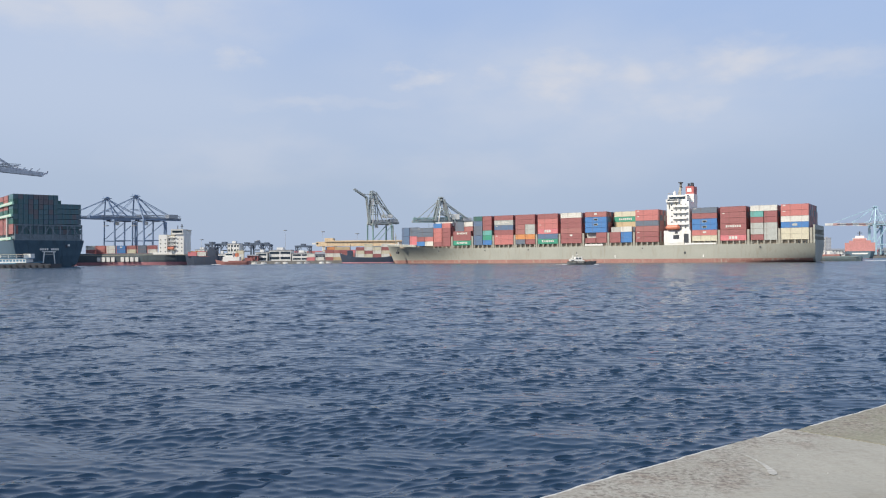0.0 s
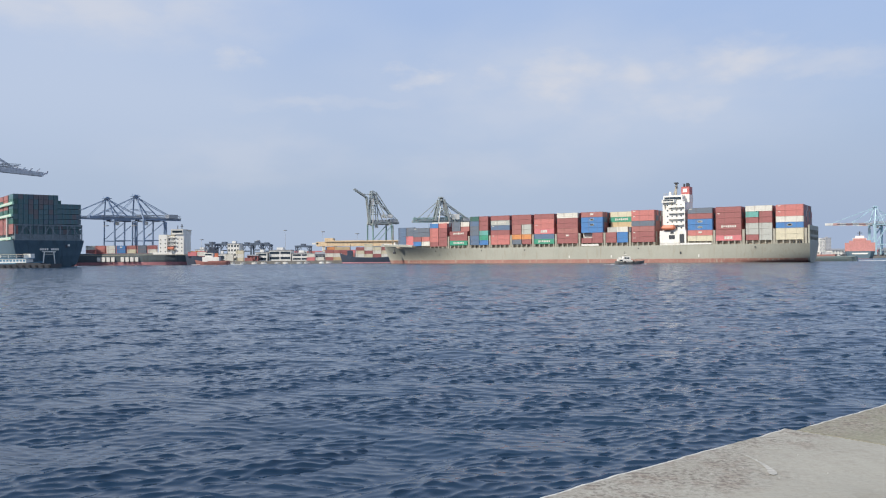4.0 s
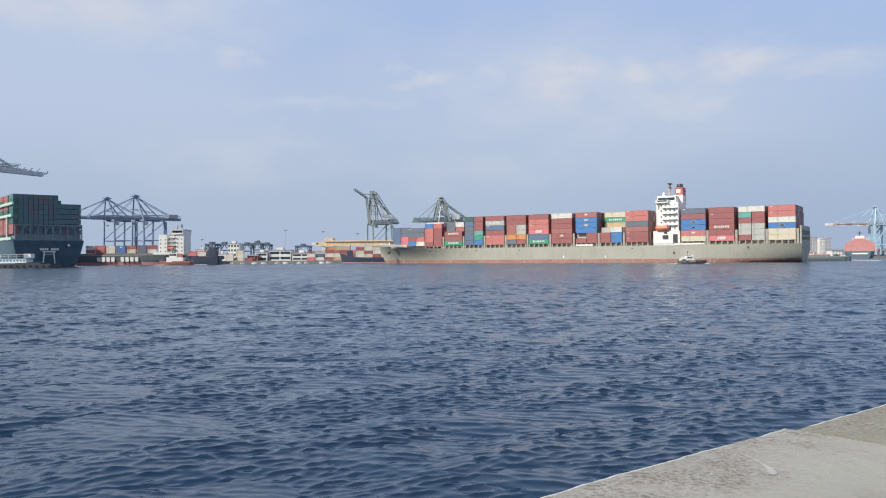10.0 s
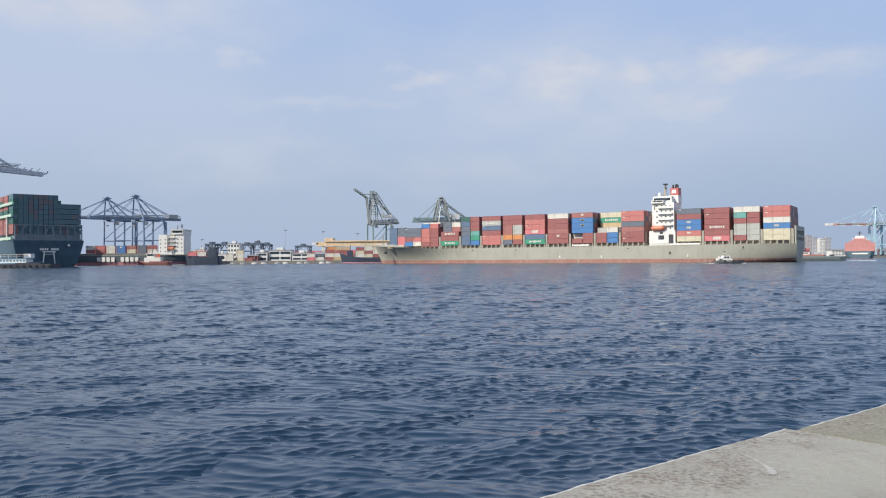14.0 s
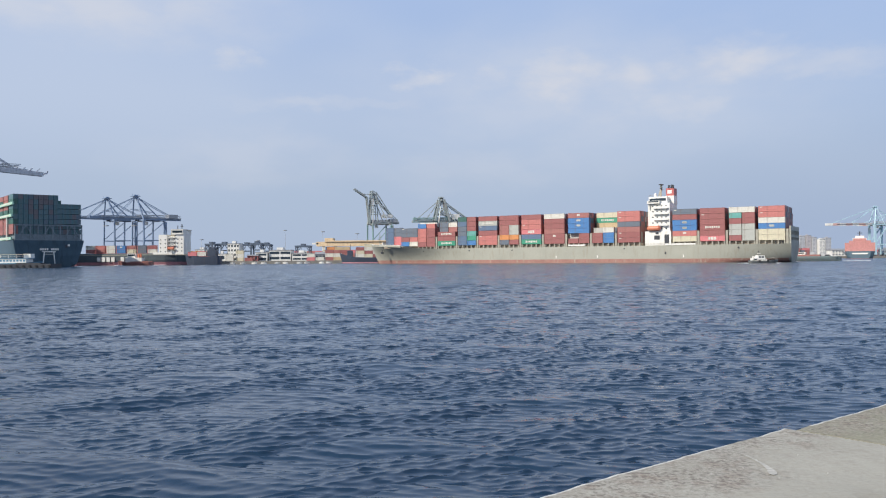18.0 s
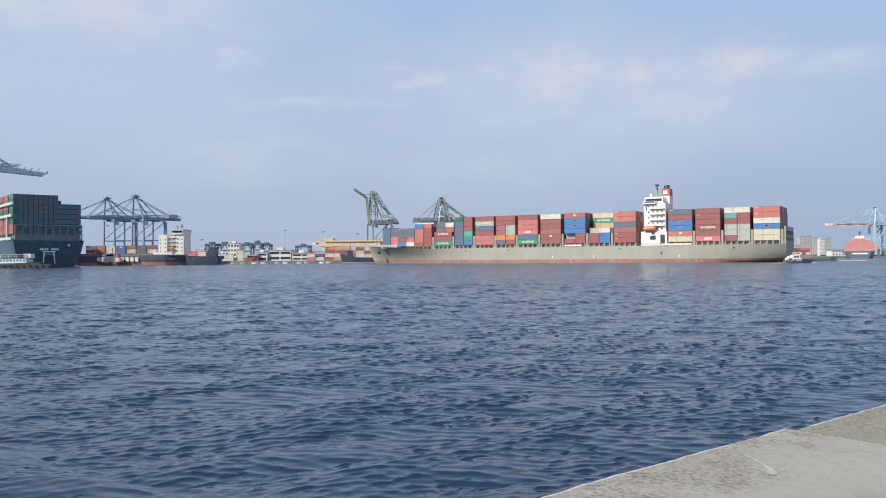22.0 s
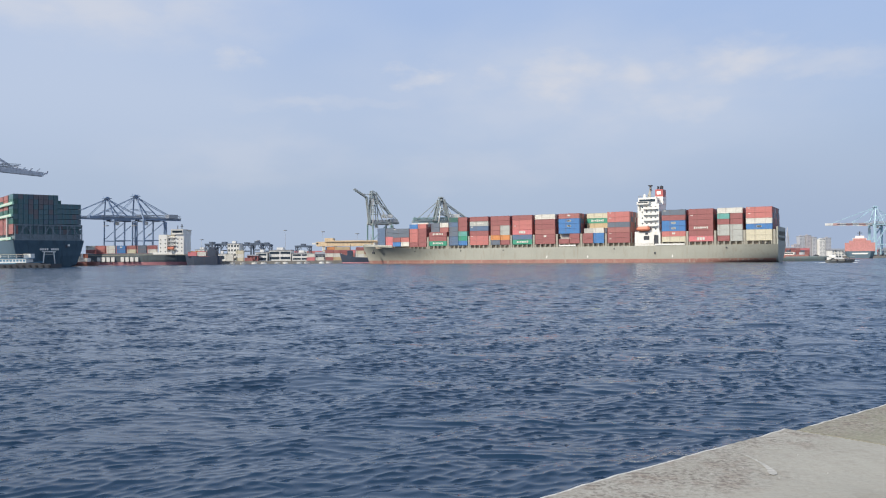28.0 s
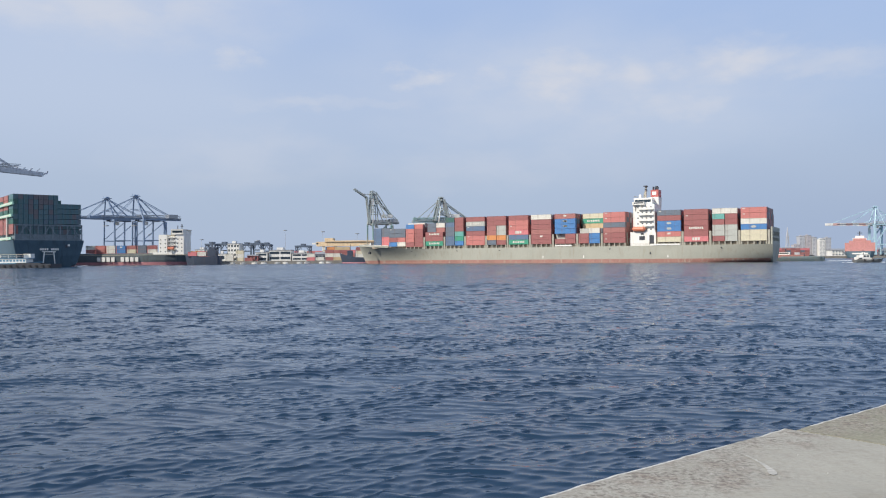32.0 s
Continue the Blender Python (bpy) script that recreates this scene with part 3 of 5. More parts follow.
def stack(ship, x_aft, tiers, z0, side_y, length=12.19):
    """One outboard column of boxes: tiers from the deck up; "a|b" is two short boxes, forward and aft."""
    for k, spec in enumerate(tiers):
        if not spec:
            continue
        mark = None
        if ":" in spec:
            spec, mark = spec.split(":")
        z = z0 + k * TIER
        cx = x_aft + length / 2
        if "|" in spec:
            fwd, aft = spec.split("|")
            if aft:
                piece("container", box_mesh(aft, 5.9), ship, (cx - 3.1, side_y, z))
            if fwd:
                piece("container", box_mesh(fwd, 5.9), ship, (cx + 3.1, side_y, z))
        else:
            ob = piece("container", box_mesh(spec, 12.19), ship, (cx, side_y, z))
            if mark:
                piece("marking", MARKS[mark], ob, (0, 0, 0), 0)
            elif random.random() < 0.5:
                piece("marking", MARKS["code"], ob, (0, 0, 0))


def inner_mass(ship, x_aft, heights, z0, y_start, mat, length=12.19, pitch=2.5):
    """The boxes inboard of the outer column, one joined mass; heights are tiers column by column."""
    g = Geo()
    for c, n in enumerate(heights):
        y1 = y_start - c * pitch
        for k in range(n):
            g.box(x_aft + 0.02, x_aft + length - 0.02, y1 - 2.42, y1, z0 + k * TIER, z0 + (k + 1) * TIER - 0.05)
    ob = part("container_block", g, mat, ship, "inboard stacks of mixed steel containers")
    ob["kind"] = "stuff"
    return ob


# ---------------------------------------------------------------- the loaded container ship under way
# she swings slowly to port: the stern slides away faster than the bow
SHIP_FROM, SHIP_TO = (182.1, 385.9, 147.63), (170.6, 408.6, 151.15)      # x, y, heading
SHIP_SHARE = [(0, 0.0), (6, 0.18), (13, 0.395), (19, 0.58), (25, 0.765), (32, 1.0)]


def ship_pose(k):
    x, y, turn = (a + (b - a) * k for a, b in zip(SHIP_FROM, SHIP_TO))
    return pose(x, y, 0, 0, 0, turn)



def hull_geo(stations, deck, keel, wl, half_wl, half_deck, power=lambda x: 1.6):
    """Rings across the hull: keel, then up the side to the deck edge, mirrored."""
    rings = []
    for x in stations:
        zd = deck(x)
        a, b, pw = half_wl(x), half_deck(x), power(x)
        xb = x + wl(x)
        pts = []
        for k in (0.0, 0.08, 0.18, 0.3, 0.45, 0.6, 0.8, 1.0):
            pts.append((xb + (x - xb) * k ** 0.8, a + (b - a) * k ** pw, zd * k))
        half = [(xb, a * 0.9, keel)] + pts
        rings.append([(p[0], p[1], p[2]) for p in half] + [(p[0], -p[1], p[2]) for p in reversed(half)])
    return rings


def build_ship():
    ship = thing("container_ship", ship_pose(0),
                 "beige-grey container ship with rust-red boot topping, loaded high with coloured boxes", "container ship")
    half_d = [(0, 16.0), (8, 16.1), (206, 16.1), (222, 15.4), (236, 12.6), (247, 8.0), (254.5, 3.6), (258.2, 0.4)]
    half_w = [(0, 6.5), (10, 9.5), (26, 13.4), (45, 15.6), (62, 16.1), (168, 16.1), (192, 14.1), (212, 10.2), (232, 5.0), (248, 1.3), (258.2, 0.25)]
    xs = [0, 1, 3, 6, 10, 15, 20, 26, 32, 38, 45, 70, 100, 130, 160] + [170 + 4 * i for i in range(20)] + [248, 250, 252, 254, 255.5, 256.7, 257.6, 258.2]
    deck = lambda x: smooth_table([(0, 9.0), (195, 9.0), (232, 10.4), (258.2, 11.3)], x)
    rake = lambda x: (1.0 * max(0.0, 1 - x / 8) if x < 8 else -6.0 * max(0.0, (x - 234) / 24.2) ** 1.5)
    power = lambda x: smooth_table([(0, 0.5), (30, 0.55), (150, 1.0), (195, 1.45), (225, 1.6)], x)
    hull = part("hull", Geo().loft(hull_geo(xs, deck, -3.0, rake, lambda x: smooth_table(half_w, x), lambda x: smooth_table(half_d, x), power)), M_HULL, ship,
                "beige-grey steel hull with rust streaks", smooth=True)
    # boot topping follows the hull, a hand proud of it
    rr = []
    for x in xs[1:]:
        a, b, zd, xb = smooth_table(half_w, x), smooth_table(half_d, x), deck(x), x + rake(x)
        row = []
        for z in (-2.5, 0.0, 0.7, 1.4, 2.0):
            k = max(0.0, z / zd)
            row.append((xb + (x - xb) * k ** 0.8 + (0.05 if x > 250 else 0), a + (b - a) * k ** power(x) + 0.06, z))
        rr.append(row + [(p[0], -p[1], p[2]) for p in reversed(row)])
    part("boot_topping", Geo().loft(rr), M_BOOT, hull, "rust-red stained boot topping", smooth=True)
    # bulwark of the forecastle, with a pale cap rail
    g, cap = Geo(), Geo()
    pts = [(x, smooth_table(half_d, x)) for x in (226, 232, 238, 243, 247, 250, 253, 255.4, 257.2, 258.2)]
    for s in (1, -1):
        for (xa, ya), (xb, yb) in zip(pts, pts[1:]):
            za, zc = deck(xa) + 0.5, deck(xb) + 0.5
            g.beam((xa, s * ya, za), (xb, s * yb, zc), 0.12, 1.2)
            cap.beam((xa, s * ya, za + 0.68), (xb, s * yb, zc + 0.68), 0.4, 0.26)
    part("bulwark", g, M_HULL, ship)
    part("cap_rail", cap, M_WHITE, ship, "pale cap rail of the forecastle")
    part("breakwater", Geo().box(243.6, 244.2, -8.6, 8.6, 10.6, 13.6), M_WHITE, ship, "white breakwater on the forecastle")
    for y in (-4, 4):
        part("windlass", Geo().box(247, 249.5, y / 2 - 1.2, y / 2 + 1.2, 10.6, 12.6).cone((248.2, y / 2 - 1.6, 12.2), (248.2, y / 2 + 1.6, 12.2), 0.8, 0.8, 10), M_STEEL, ship)
    fm = Geo().cone((252, 0, 10.8), (252, 0, 19.5), 0.35, 0.15, 8).beam((252, -1.4, 17), (252, 1.4, 17), 0.2)
    part("foremast", fm, M_STEEL, ship)
    part("anchor", Geo().box(243.2, 244.6, 8.6, 9.9, 6.2, 7.6).beam((243.9, 9.2, 7.6), (243.9, 9.0, 9.0), 0.35), M_DARK, ship)
    # deck edge: rail posts, hatch coamings and lashing bridges
    rail = Geo()
    for y in (15.75, -15.75):
        for z in (9.6, 10.1):
            rail.beam((1, y, z), (207, y, z), 0.06)
    part("side_rail", rail, M_STEEL, ship)
    post = Geo().box(-0.3, 0.3, -0.5, 0.5, 9.0, 10.75).mesh("stanchion", M_STEEL)
    lb = Geo()
    for y in (15.35, -15.35):
        lb.box(-0.55, 0.55, y - 0.45, y + 0.45, 9.0, 16.2)
    for i in range(5):
        lb.box(-0.3, 0.3, -12.2 + i * 6.1 - 0.2, -12.2 + i * 6.1 + 0.2, 9.0, 16.0)
    lb.box(-0.55, 0.55, -15.6, 15.6, 13.0, 13.25).box(-0.55, 0.55, -15.6, 15.6, 15.9, 16.15)
    lbm = lb.mesh("lashing_bridge", M_STEEL)
    for x in (1.8, 15.7, 29.8, 43.7, 87.0, 101.0, 115.3, 129.3, 143.3, 157.1, 171.0, 185.1, 199.2):
        piece("lashing_bridge", lbm, ship, (x, 0, 0))
    hatch = Geo().box(-6.1, 6.1, -14.2, 14.2, 9.0, 10.7).mesh("hatch_cover", M_DECK)
    bays = {"L": 2.7, "K": 16.5, "J": 30.7, "I": 44.5, "H": 73.8, "G": 88.0, "F": 101.9, "E": 116.2, "D": 130.2, "C": 144.2, "B": 157.9,
            "A": 171.9, "M": 186.0, "N": 200.1, "P": 214.2, "Q": 228.4}
    for x in bays.values():
        if x > 229:
            part("hatch_cover", Geo().box(x, x + 12.2, -8, 8, 9.5, 11.45), M_DECK, ship)
            continue
        if x > 210:
            part("hatch_cover", Geo().box(x, x + 12.2, -11.6, 11.6, 9.6, 10.7), M_DECK, ship)
            continue
        piece("hatch_cover", hatch, ship, (x + 6.1, 0, 0))
        for dx in (0.3, 3.2, 6.1, 9.0, 11.9):
            piece("stanchion", post, ship, (x + dx, 15.3, 0))
    Z0, SY = 10.78, 15.95
    stack(ship, bays["L"], ["cream", "cream", "blue:oval", "white", "red:code", "red:code"], Z0, SY)
    stack(ship, bays["K"], ["dred|grey", "grey|grey", "grey|grey", "dred|dred", "teal|dred", "white:code"], Z0, SY)
    stack(ship, bays["J"], ["pink:big", "dred", "dred:row", "dred", "dred", "dred"], Z0, SY)
    stack(ship, bays["I"], ["cream", "red:logo", "blue:oval", "blue:oval", "dred", "dgrey"], Z0, SY)
    stack(ship, bays["H"], ["dred", "dred", "brown", "dgrey", "red", "red"], Z0, SY)
    stack(ship, bays["G"], ["dred|blue", "dred|blue", "|white"], Z0, SY)
    stack(ship, bays["G"], ["", "", "grey|"], Z0, SY - 2.5)
    stack(ship, bays["G"], ["", "", "", "tan", "green:row", "cream"], Z0, SY - 7.5)
    stack(ship, bays["F"], ["dred|dred", "|dred", "blue", "blue:oval", "blue:oval", "brown:logo"], Z0, SY)
    stack(ship, bays["E"], ["dred", "dred:logo", "brown", "dred", "dred", "white"], Z0, SY)
    stack(ship, bays["D"], ["green:row", "navy", "pink:big", "red", "red", "dred"], Z0, SY)
    stack(ship, bays["C"], ["dgrey|dred", "orange|orange", "brown|grey", "brown|grey", "dred", "dred"], Z0, SY)
    stack(ship, bays["B"], ["red", "red:code", "dred", "navy", "grey:row", "dred"], Z0, SY)
    stack(ship, bays["A"], ["navy|blue", "navy|green", "dgrey|teal", "dgrey|dred", "navy|dred", "dgreen|dred"], Z0, SY)
    stack(ship, bays["M"], ["green:row", "dred", "dred:row"], Z0, SY)
    stack(ship, bays["M"], ["", "", "", "dgrey|brown", "dgrey|white"], Z0, SY - 2.5)
    stack(ship, bays["N"], ["dred|dred", "red|dred", "red|dred", "red|dred", "blue|red"], Z0 - 0.5, SY)
    stack(ship, bays["N"], ["", "", "", "", "white"], Z0 + 0.35, SY - 2.5)
    stack(ship, bays["P"], ["blue|white", "dred|red", "dgrey", "dgrey"], Z0, 13.4)
    stack(ship, bays["Q"], ["navy|pink", "navy|pink", "navy|dgrey", "navy|dgrey"], 11.5, 9.4)
    full = [6] * 11
    for k, x in bays.items():
        cols = {"L": [6, 6, 6, 6, 6, 6, 6, 6, 6, 6, 5], "F": [6] * 11, "M": [3, 4, 4, 4, 4, 4, 4, 4, 4, 4, 4], "N": [4, 5, 5, 5, 5, 5, 5, 5, 5, 5, 4],
                "P": [4, 4, 4, 4, 4, 4, 4, 3, 2], "Q": [3, 3, 3, 3, 3, 3], "G": [2, 3, 3] + [6] * 8}.get(k, full)
        inner_mass(ship, x, cols, 11.5 if k == "Q" else Z0, {"P": 13.4, "Q": 9.4}.get(k, SY) - 2.5, MIX_CARGO)
    # accommodation block between the bays
    house = part("accommodation", Geo().box(58.4, 69.8, -13.2, 14.6, 9.0, 24.0).box(58.4, 69.8, -0.5, 14.6, 24.0, 31.2), M_WHITE, ship, "white accommodation block")
    part("deck_house", Geo().box(57.6, 71.2, -15.4, 15.5, 9.0, 16.4), M_WHITE, ship, "white lower deck house")
    for z in (19.2, 22.2, 25.2, 28.2):
        part("deck_ledge", Geo().box(59.2, 66.6, 14.6, 15.9, z, z + 0.25).box(59.2, 66.6, 15.75, 15.85, z + 0.25, z + 1.25), M_WHITE, house)
    win = Geo().box(-0.35, 0.35, 0, 0.06, 0, 0.7).mesh("window", M_GLASS)
    for z in (17.4, 20.4, 23.4, 26.4, 29.2):
        for x in (60.3, 62.6, 64.9, 67.2):
            piece("window", win, house, (x, 14.6, z))
    for z in (11.4, 14.4, 17.4, 20.4):
        for i in range(8):
            piece("window", win, house, (58.38, 11.5 - i * 2.5, z), 90)
    # flat dark plates on the wall paint the shade inside passage and vents
    part("passage_shade", Geo().box(58.6, 61.0, 15.5, 15.56, 9.4, 14.6), M_DARK, house, "dark plate painted as a passage's shade")
    part("vent_shade", Geo().box(63.4, 66.4, 15.5, 15.56, 12.0, 14.2), M_DARK, house)
    part("vent_shade", Geo().box(64.0, 65.6, 15.5, 15.56, 14.8, 15.9), M_DARK, house)
    wh = part("wheelhouse", Geo().box(60.5, 70.3, -0.5, 11.2, 31.2, 34.8), M_WHITE, ship, "white wheelhouse")
    part("bridge_wing", Geo().box(63.4, 69.9, -16.0, 16.0, 30.9, 31.25).box(63.4, 63.5, -16, 16, 31.25, 32.4).box(69.8, 69.9, -16, 16, 31.25, 32.4)
         .box(63.4, 69.9, 15.9, 16.0, 31.25, 32.4), M_WHITE, ship, "white bridge wing")
    for x in (65, 68.5):
        part("wing_brace", Geo().beam((x, 15.6, 30.9), (x, 14.6, 27.5), 0.3), M_STEEL, ship)
    part("bridge_window", Geo().box(61.2, 69.8, 11.2, 11.26, 32.5, 33.9).box(70.3, 70.36, 0, 10.8, 32.5, 33.9), M_GLASS, wh, "dark band of bridge windows")
    part("wing_window", Geo().box(63.9, 69.0, 15.98, 16.05, 31.6, 32.2), M_GLASS, wh)
    part("monkey_rail", Geo().beam((60.6, 11.1, 35.8), (70.2, 11.1, 35.8), 0.1).beam((70.2, 11.1, 35.8), (70.2, -0.4, 35.8), 0.1)
         .beam((70.2, 11.1, 34.8), (70.2, 11.1, 35.8), 0.1).beam((65, 11.1, 34.8), (65, 11.1, 35.8), 0.1).beam((60.6, 11.1, 34.8), (60.6, 11.1, 35.8), 0.1), M_STEEL, wh)
    mast = part("radar_mast", Geo().beam((66.5, 2, 34.8), (66.0, 2, 41.6), 0.9).beam((67.8, 2, 34.8), (66.3, 2, 40), 0.35)
                .beam((65.9, -0.6, 39.4), (65.9, 4.6, 39.4), 0.35), M_STEEL, ship)
    part("radar_scanner", Geo().box(65.2, 67.0, 0.4, 3.6, 41.6, 42.1).box(65.6, 66.6, 1.4, 2.6, 39.6, 40.3), M_DARK, mast, "dark radar scanner")
    part("satellite_dome", Geo().cone((68.2, 6, 34.8), (68.2, 6, 36.6), 0.9, 0.7, 10).cone((68.2, 6, 36.6), (68.2, 6, 37.2), 0.7, 0.2, 10), M_WHITE, mast)
    funnel = part("funnel_casing", Geo().box(58.2, 62.8, -0.6, 6.5, 31.2, 35.4), M_WHITE, ship, "white funnel casing")
    part("funnel", Geo().box(58.4, 62.6, -0.4, 5.6, 35.4, 39.4), M_FUNNEL, funnel, "red funnel with a pale mark")
    part("funnel_mark", Geo().box(59.6, 61.8, 5.6, 5.65, 36.6, 38.4), M_WHITE, funnel)
    for x, y, z, r in ((60.5, 1.6, 41.6, 0.8), (61.6, 3.8, 41.2, 0.5), (59.4, 3.4, 41.0, 0.5)):
        part("exhaust_pipe", Geo().cone((x, y, 39.3), (x - 0.2, y, z), r, r, 10), M_DARK, funnel, "dark exhaust pipe")
    boat = Geo()
    for k0, k1 in ((-4.2, -3.0), (-3.0, 3.0), (3.0, 4.2)):
        r0, r1 = (0.5 if k0 < -4 else 1.35), (0.5 if k1 > 4 else 1.35)
        boat.cone((66.4 + k0 * 0.85, 16.1, 17.9), (66.4 + k1 * 0.85, 16.1, 17.9), r0, r1, 10)
    part("lifeboat", boat, M_ORANGE, ship, "orange enclosed lifeboat in its davits")
    for x in (63.9, 68.9):
        part("davit", Geo().beam((x, 15.2, 16.4), (x, 16.4, 20.0), 0.35), M_WHITE, ship)
    part("gangway", Geo().box(45, 60.5, 15.95, 16.35, 9.1, 9.9), M_WHITE, ship, "white stowed gangway on the deck edge")
    part("gangway", Geo().box(104, 114, 15.95, 16.3, 9.3, 10.1), M_WHITE, ship, "white stowed gangway on the deck edge")
    # mooring deck at the stern
    for i, x in enumerate((2.2, 4.0, 5.3, 7.2, 9.0)):
        part("bollard", Geo().cone((x, 14.7, 9.0), (x, 14.7, 10.1 + 0.3 * (i % 2)), 0.35, 0.45, 8), M_DARK, ship, "dark mooring bollard")
    screen = Geo().box(0.1, 0.4, -15.6, 15.6, 9.0, 10.6).box(0.1, 0.9, -15.6, 15.6, 15.4, 17.6).box(0.1, 0.9, -15.6, 15.6, 12.2, 13.2)
    for i in range(8):
        screen.box(0.15, 0.85, -15.6 + i * 4.35, -14.75 + i * 4.35, 9.0, 17.4)
    part("stern_screen", screen, M_HULL, ship, "beige-grey steel lashing frame across the stern")
    part("fairlead", Geo().box(60, 60.8, 16.1, 16.25, 4.4, 5.6), M_DARK, ship)
    for x in (24, 51, 82, 97, 121, 148, 176, 208):
        part("draught_mark", Geo().box(x, x + 0.5, 16.1, 16.2, 2.7, 4.1), M_WHITE, hull) if x % 2 else part("fairlead", Geo().box(x, x + 0.7, 16.1, 16.2, 7.2, 7.8), M_DARK, ship)
    return ship


SHIP = build_ship()

# ---------------------------------------------------------------- quay cranes


def sts_crane(m, mat, label, gauge=20.0, width=18.0, zb=41.0, za=63.0, out=45.0, back=20.0, leg=1.6, stripes=None, raised=None, group="", sag=0.0, apex_x=None, tie=0.36, legmat=None, stay=0.88, thick=2.0, stay2=0.45, bulk=1.0):
    """Ship-to-shore gantry: x towards the water, y along the rails. raised: bends of a lifted boom as (dx, dz) steps."""
    c = thing("gantry_crane", m, label, "crane", group)
    legmat = legmat or mat
    hw, ax = width / 2, (gauge / 2 - 2 if apex_x is None else apex_x)
    for sx in (1, -1):
        for sy in (1, -1):
            part("leg", Geo().beam((sx * gauge / 2, sy * hw, 1.5), (sx * gauge / 2, sy * hw * 0.9, zb), leg, leg), legmat, c)
            part("bogie", Geo().box(sx * gauge / 2 - 1, sx * gauge / 2 + 1, sy * hw - 3, sy * hw + 3, 0, 1.6), M_DARK, c)
        part("sill_beam", Geo().beam((sx * gauge / 2, -hw, 3), (sx * gauge / 2, hw, 3), 1.2), mat, c)
        part("portal_tie", Geo().beam((sx * gauge / 2, -hw, zb - 1), (sx * gauge / 2, hw, zb - 1), 1.4), mat, c)
    for sy in (1, -1):
        part("portal_beam", Geo().beam((-gauge / 2, sy * hw, zb * tie), (gauge / 2, sy * hw, zb * tie), 0.7 * leg), mat, c)
        part("brace", Geo().beam((-gauge / 2, sy * hw, zb - 2), (gauge / 2, sy * hw, zb * (tie + 0.02)), 0.5 * leg), legmat, c)
        part("upper_beam", Geo().beam((-gauge / 2, sy * hw * 0.9, zb - 0.5), (gauge / 2, sy * hw * 0.9, zb - 0.5), 1.2), mat, c)
    g = Geo()
    for sy in (1.9, -1.9):
        g.beam((-gauge / 2 - back, sy, zb + 0.6), (gauge / 2 + 1, sy, zb + 0.6), 1.0, 2.0)
    g.beam((-gauge / 2 - back, -2, zb + 0.4), (-gauge / 2 - back, 2, zb + 0.4), 1.2)
    part("girder", g, mat, c)
    bx, bz = gauge / 2 + 1, zb + 0.6
    if raised:
        b = Geo()
        x, z = bx, bz
        for dx, dz in raised:
            for sy in (1.8, -1.8):
                b.beam((x, sy, z), (x + dx, sy, z + dz), 1.0, 1.6)
                for k in range(5):
                    a0, a1 = k / 5, (k + 0.5) / 5
                    b.beam((x + dx * a0, sy, z + dz * a0 + 0.2), (x + dx * a1, -sy, z + dz * a1 + 0.2), 0.35)
            x, z = x + dx, z + dz
        part("boom", b, mat, c, "lifted boom")
        tip = (x, z)
    elif stripes:
        seg = out / stripes[0]
        for k in range(stripes[0]):
            b = Geo()
            for sy in (1.9, -1.9):
                b.beam((bx + k * seg, sy, bz), (bx + (k + 1) * seg, sy, bz), 1.2, thick)
            part("boom_section", b, stripes[1] if k % 2 else stripes[2], c, "red boom section" if k % 2 else "white boom section")
        tip = (bx + out, bz)
    else:
        b = Geo()
        for sy in (1.9, -1.9):
            b.beam((bx, sy, bz), (bx + out, sy, bz - sag), 0.9, 1.8 * bulk)
            b.beam((bx, sy, bz + 2.4 * bulk), (bx + out - 9, sy, bz + 1.6 * bulk - sag), 0.3 * bulk)
            n = int(out / 4)
            for k in range(n):
                x0 = bx + k * out / n
                b.beam((x0, sy, bz + 0.6 - sag * k / n), (x0 + out / n / 2, sy, bz + 2.3 * bulk - sag * k / n), 0.25 * bulk)
        for k in range(6):
            b.beam((bx + out * (k + 1) / 6, -1.9, bz - sag * (k + 1) / 6), (bx + out * (k + 1) / 6, 1.9, bz - sag * (k + 1) / 6), 0.5)
        if bulk > 1.2:
            b.beam((bx + out, 0, bz - sag), (bx + out + 2.6, 0, bz - sag + 1.2), 2.0, 1.0).box(bx + out - 7, bx + out - 5.9, -0.5, 0.5, bz - sag, bz - sag + 2.2).beam((bx + out + 2.4, 0, bz - sag + 0.6), (bx + out + 3.0, 0, bz - sag + 2.6), 0.8)
        part("boom", b, mat, c)
        tip = (bx + out, bz - sag)
    f = Geo()
    for sy in (1, -1):
        f.beam((gauge / 2, sy * hw * 0.9, zb), (ax, sy * 2.2, za), 1.1)
        f.beam((-gauge / 2 + 3, sy * hw * 0.8, zb), (ax - 1, sy * 2.2, za), 0.8)
        f.beam((ax + 3, sy * 3.0, zb + (za - zb) * 0.45), (-gauge / 2 + 6, sy * 4, zb + (za - zb) * 0.3), 0.4)
    f.beam((ax, -2.6, za), (ax, 2.6, za), 1.4, 1.6)
    part("apex_frame", f, mat, c)
    part("apex_platform", Geo().box(ax - 3.0, ax + 3.0, -3.6, 3.6, za + 0.4, za + 1.0).box(ax - 1.4, ax + 1.4, -1.6, 1.6, za + 1.0, za + 2.0)
         .beam((ax - 2.6, 0, za + 1), (ax - 2.6, 0, za + 2.2), 0.3).beam((ax + 2.6, 0, za + 1), (ax + 2.6, 0, za + 2.2), 0.3), mat, c)
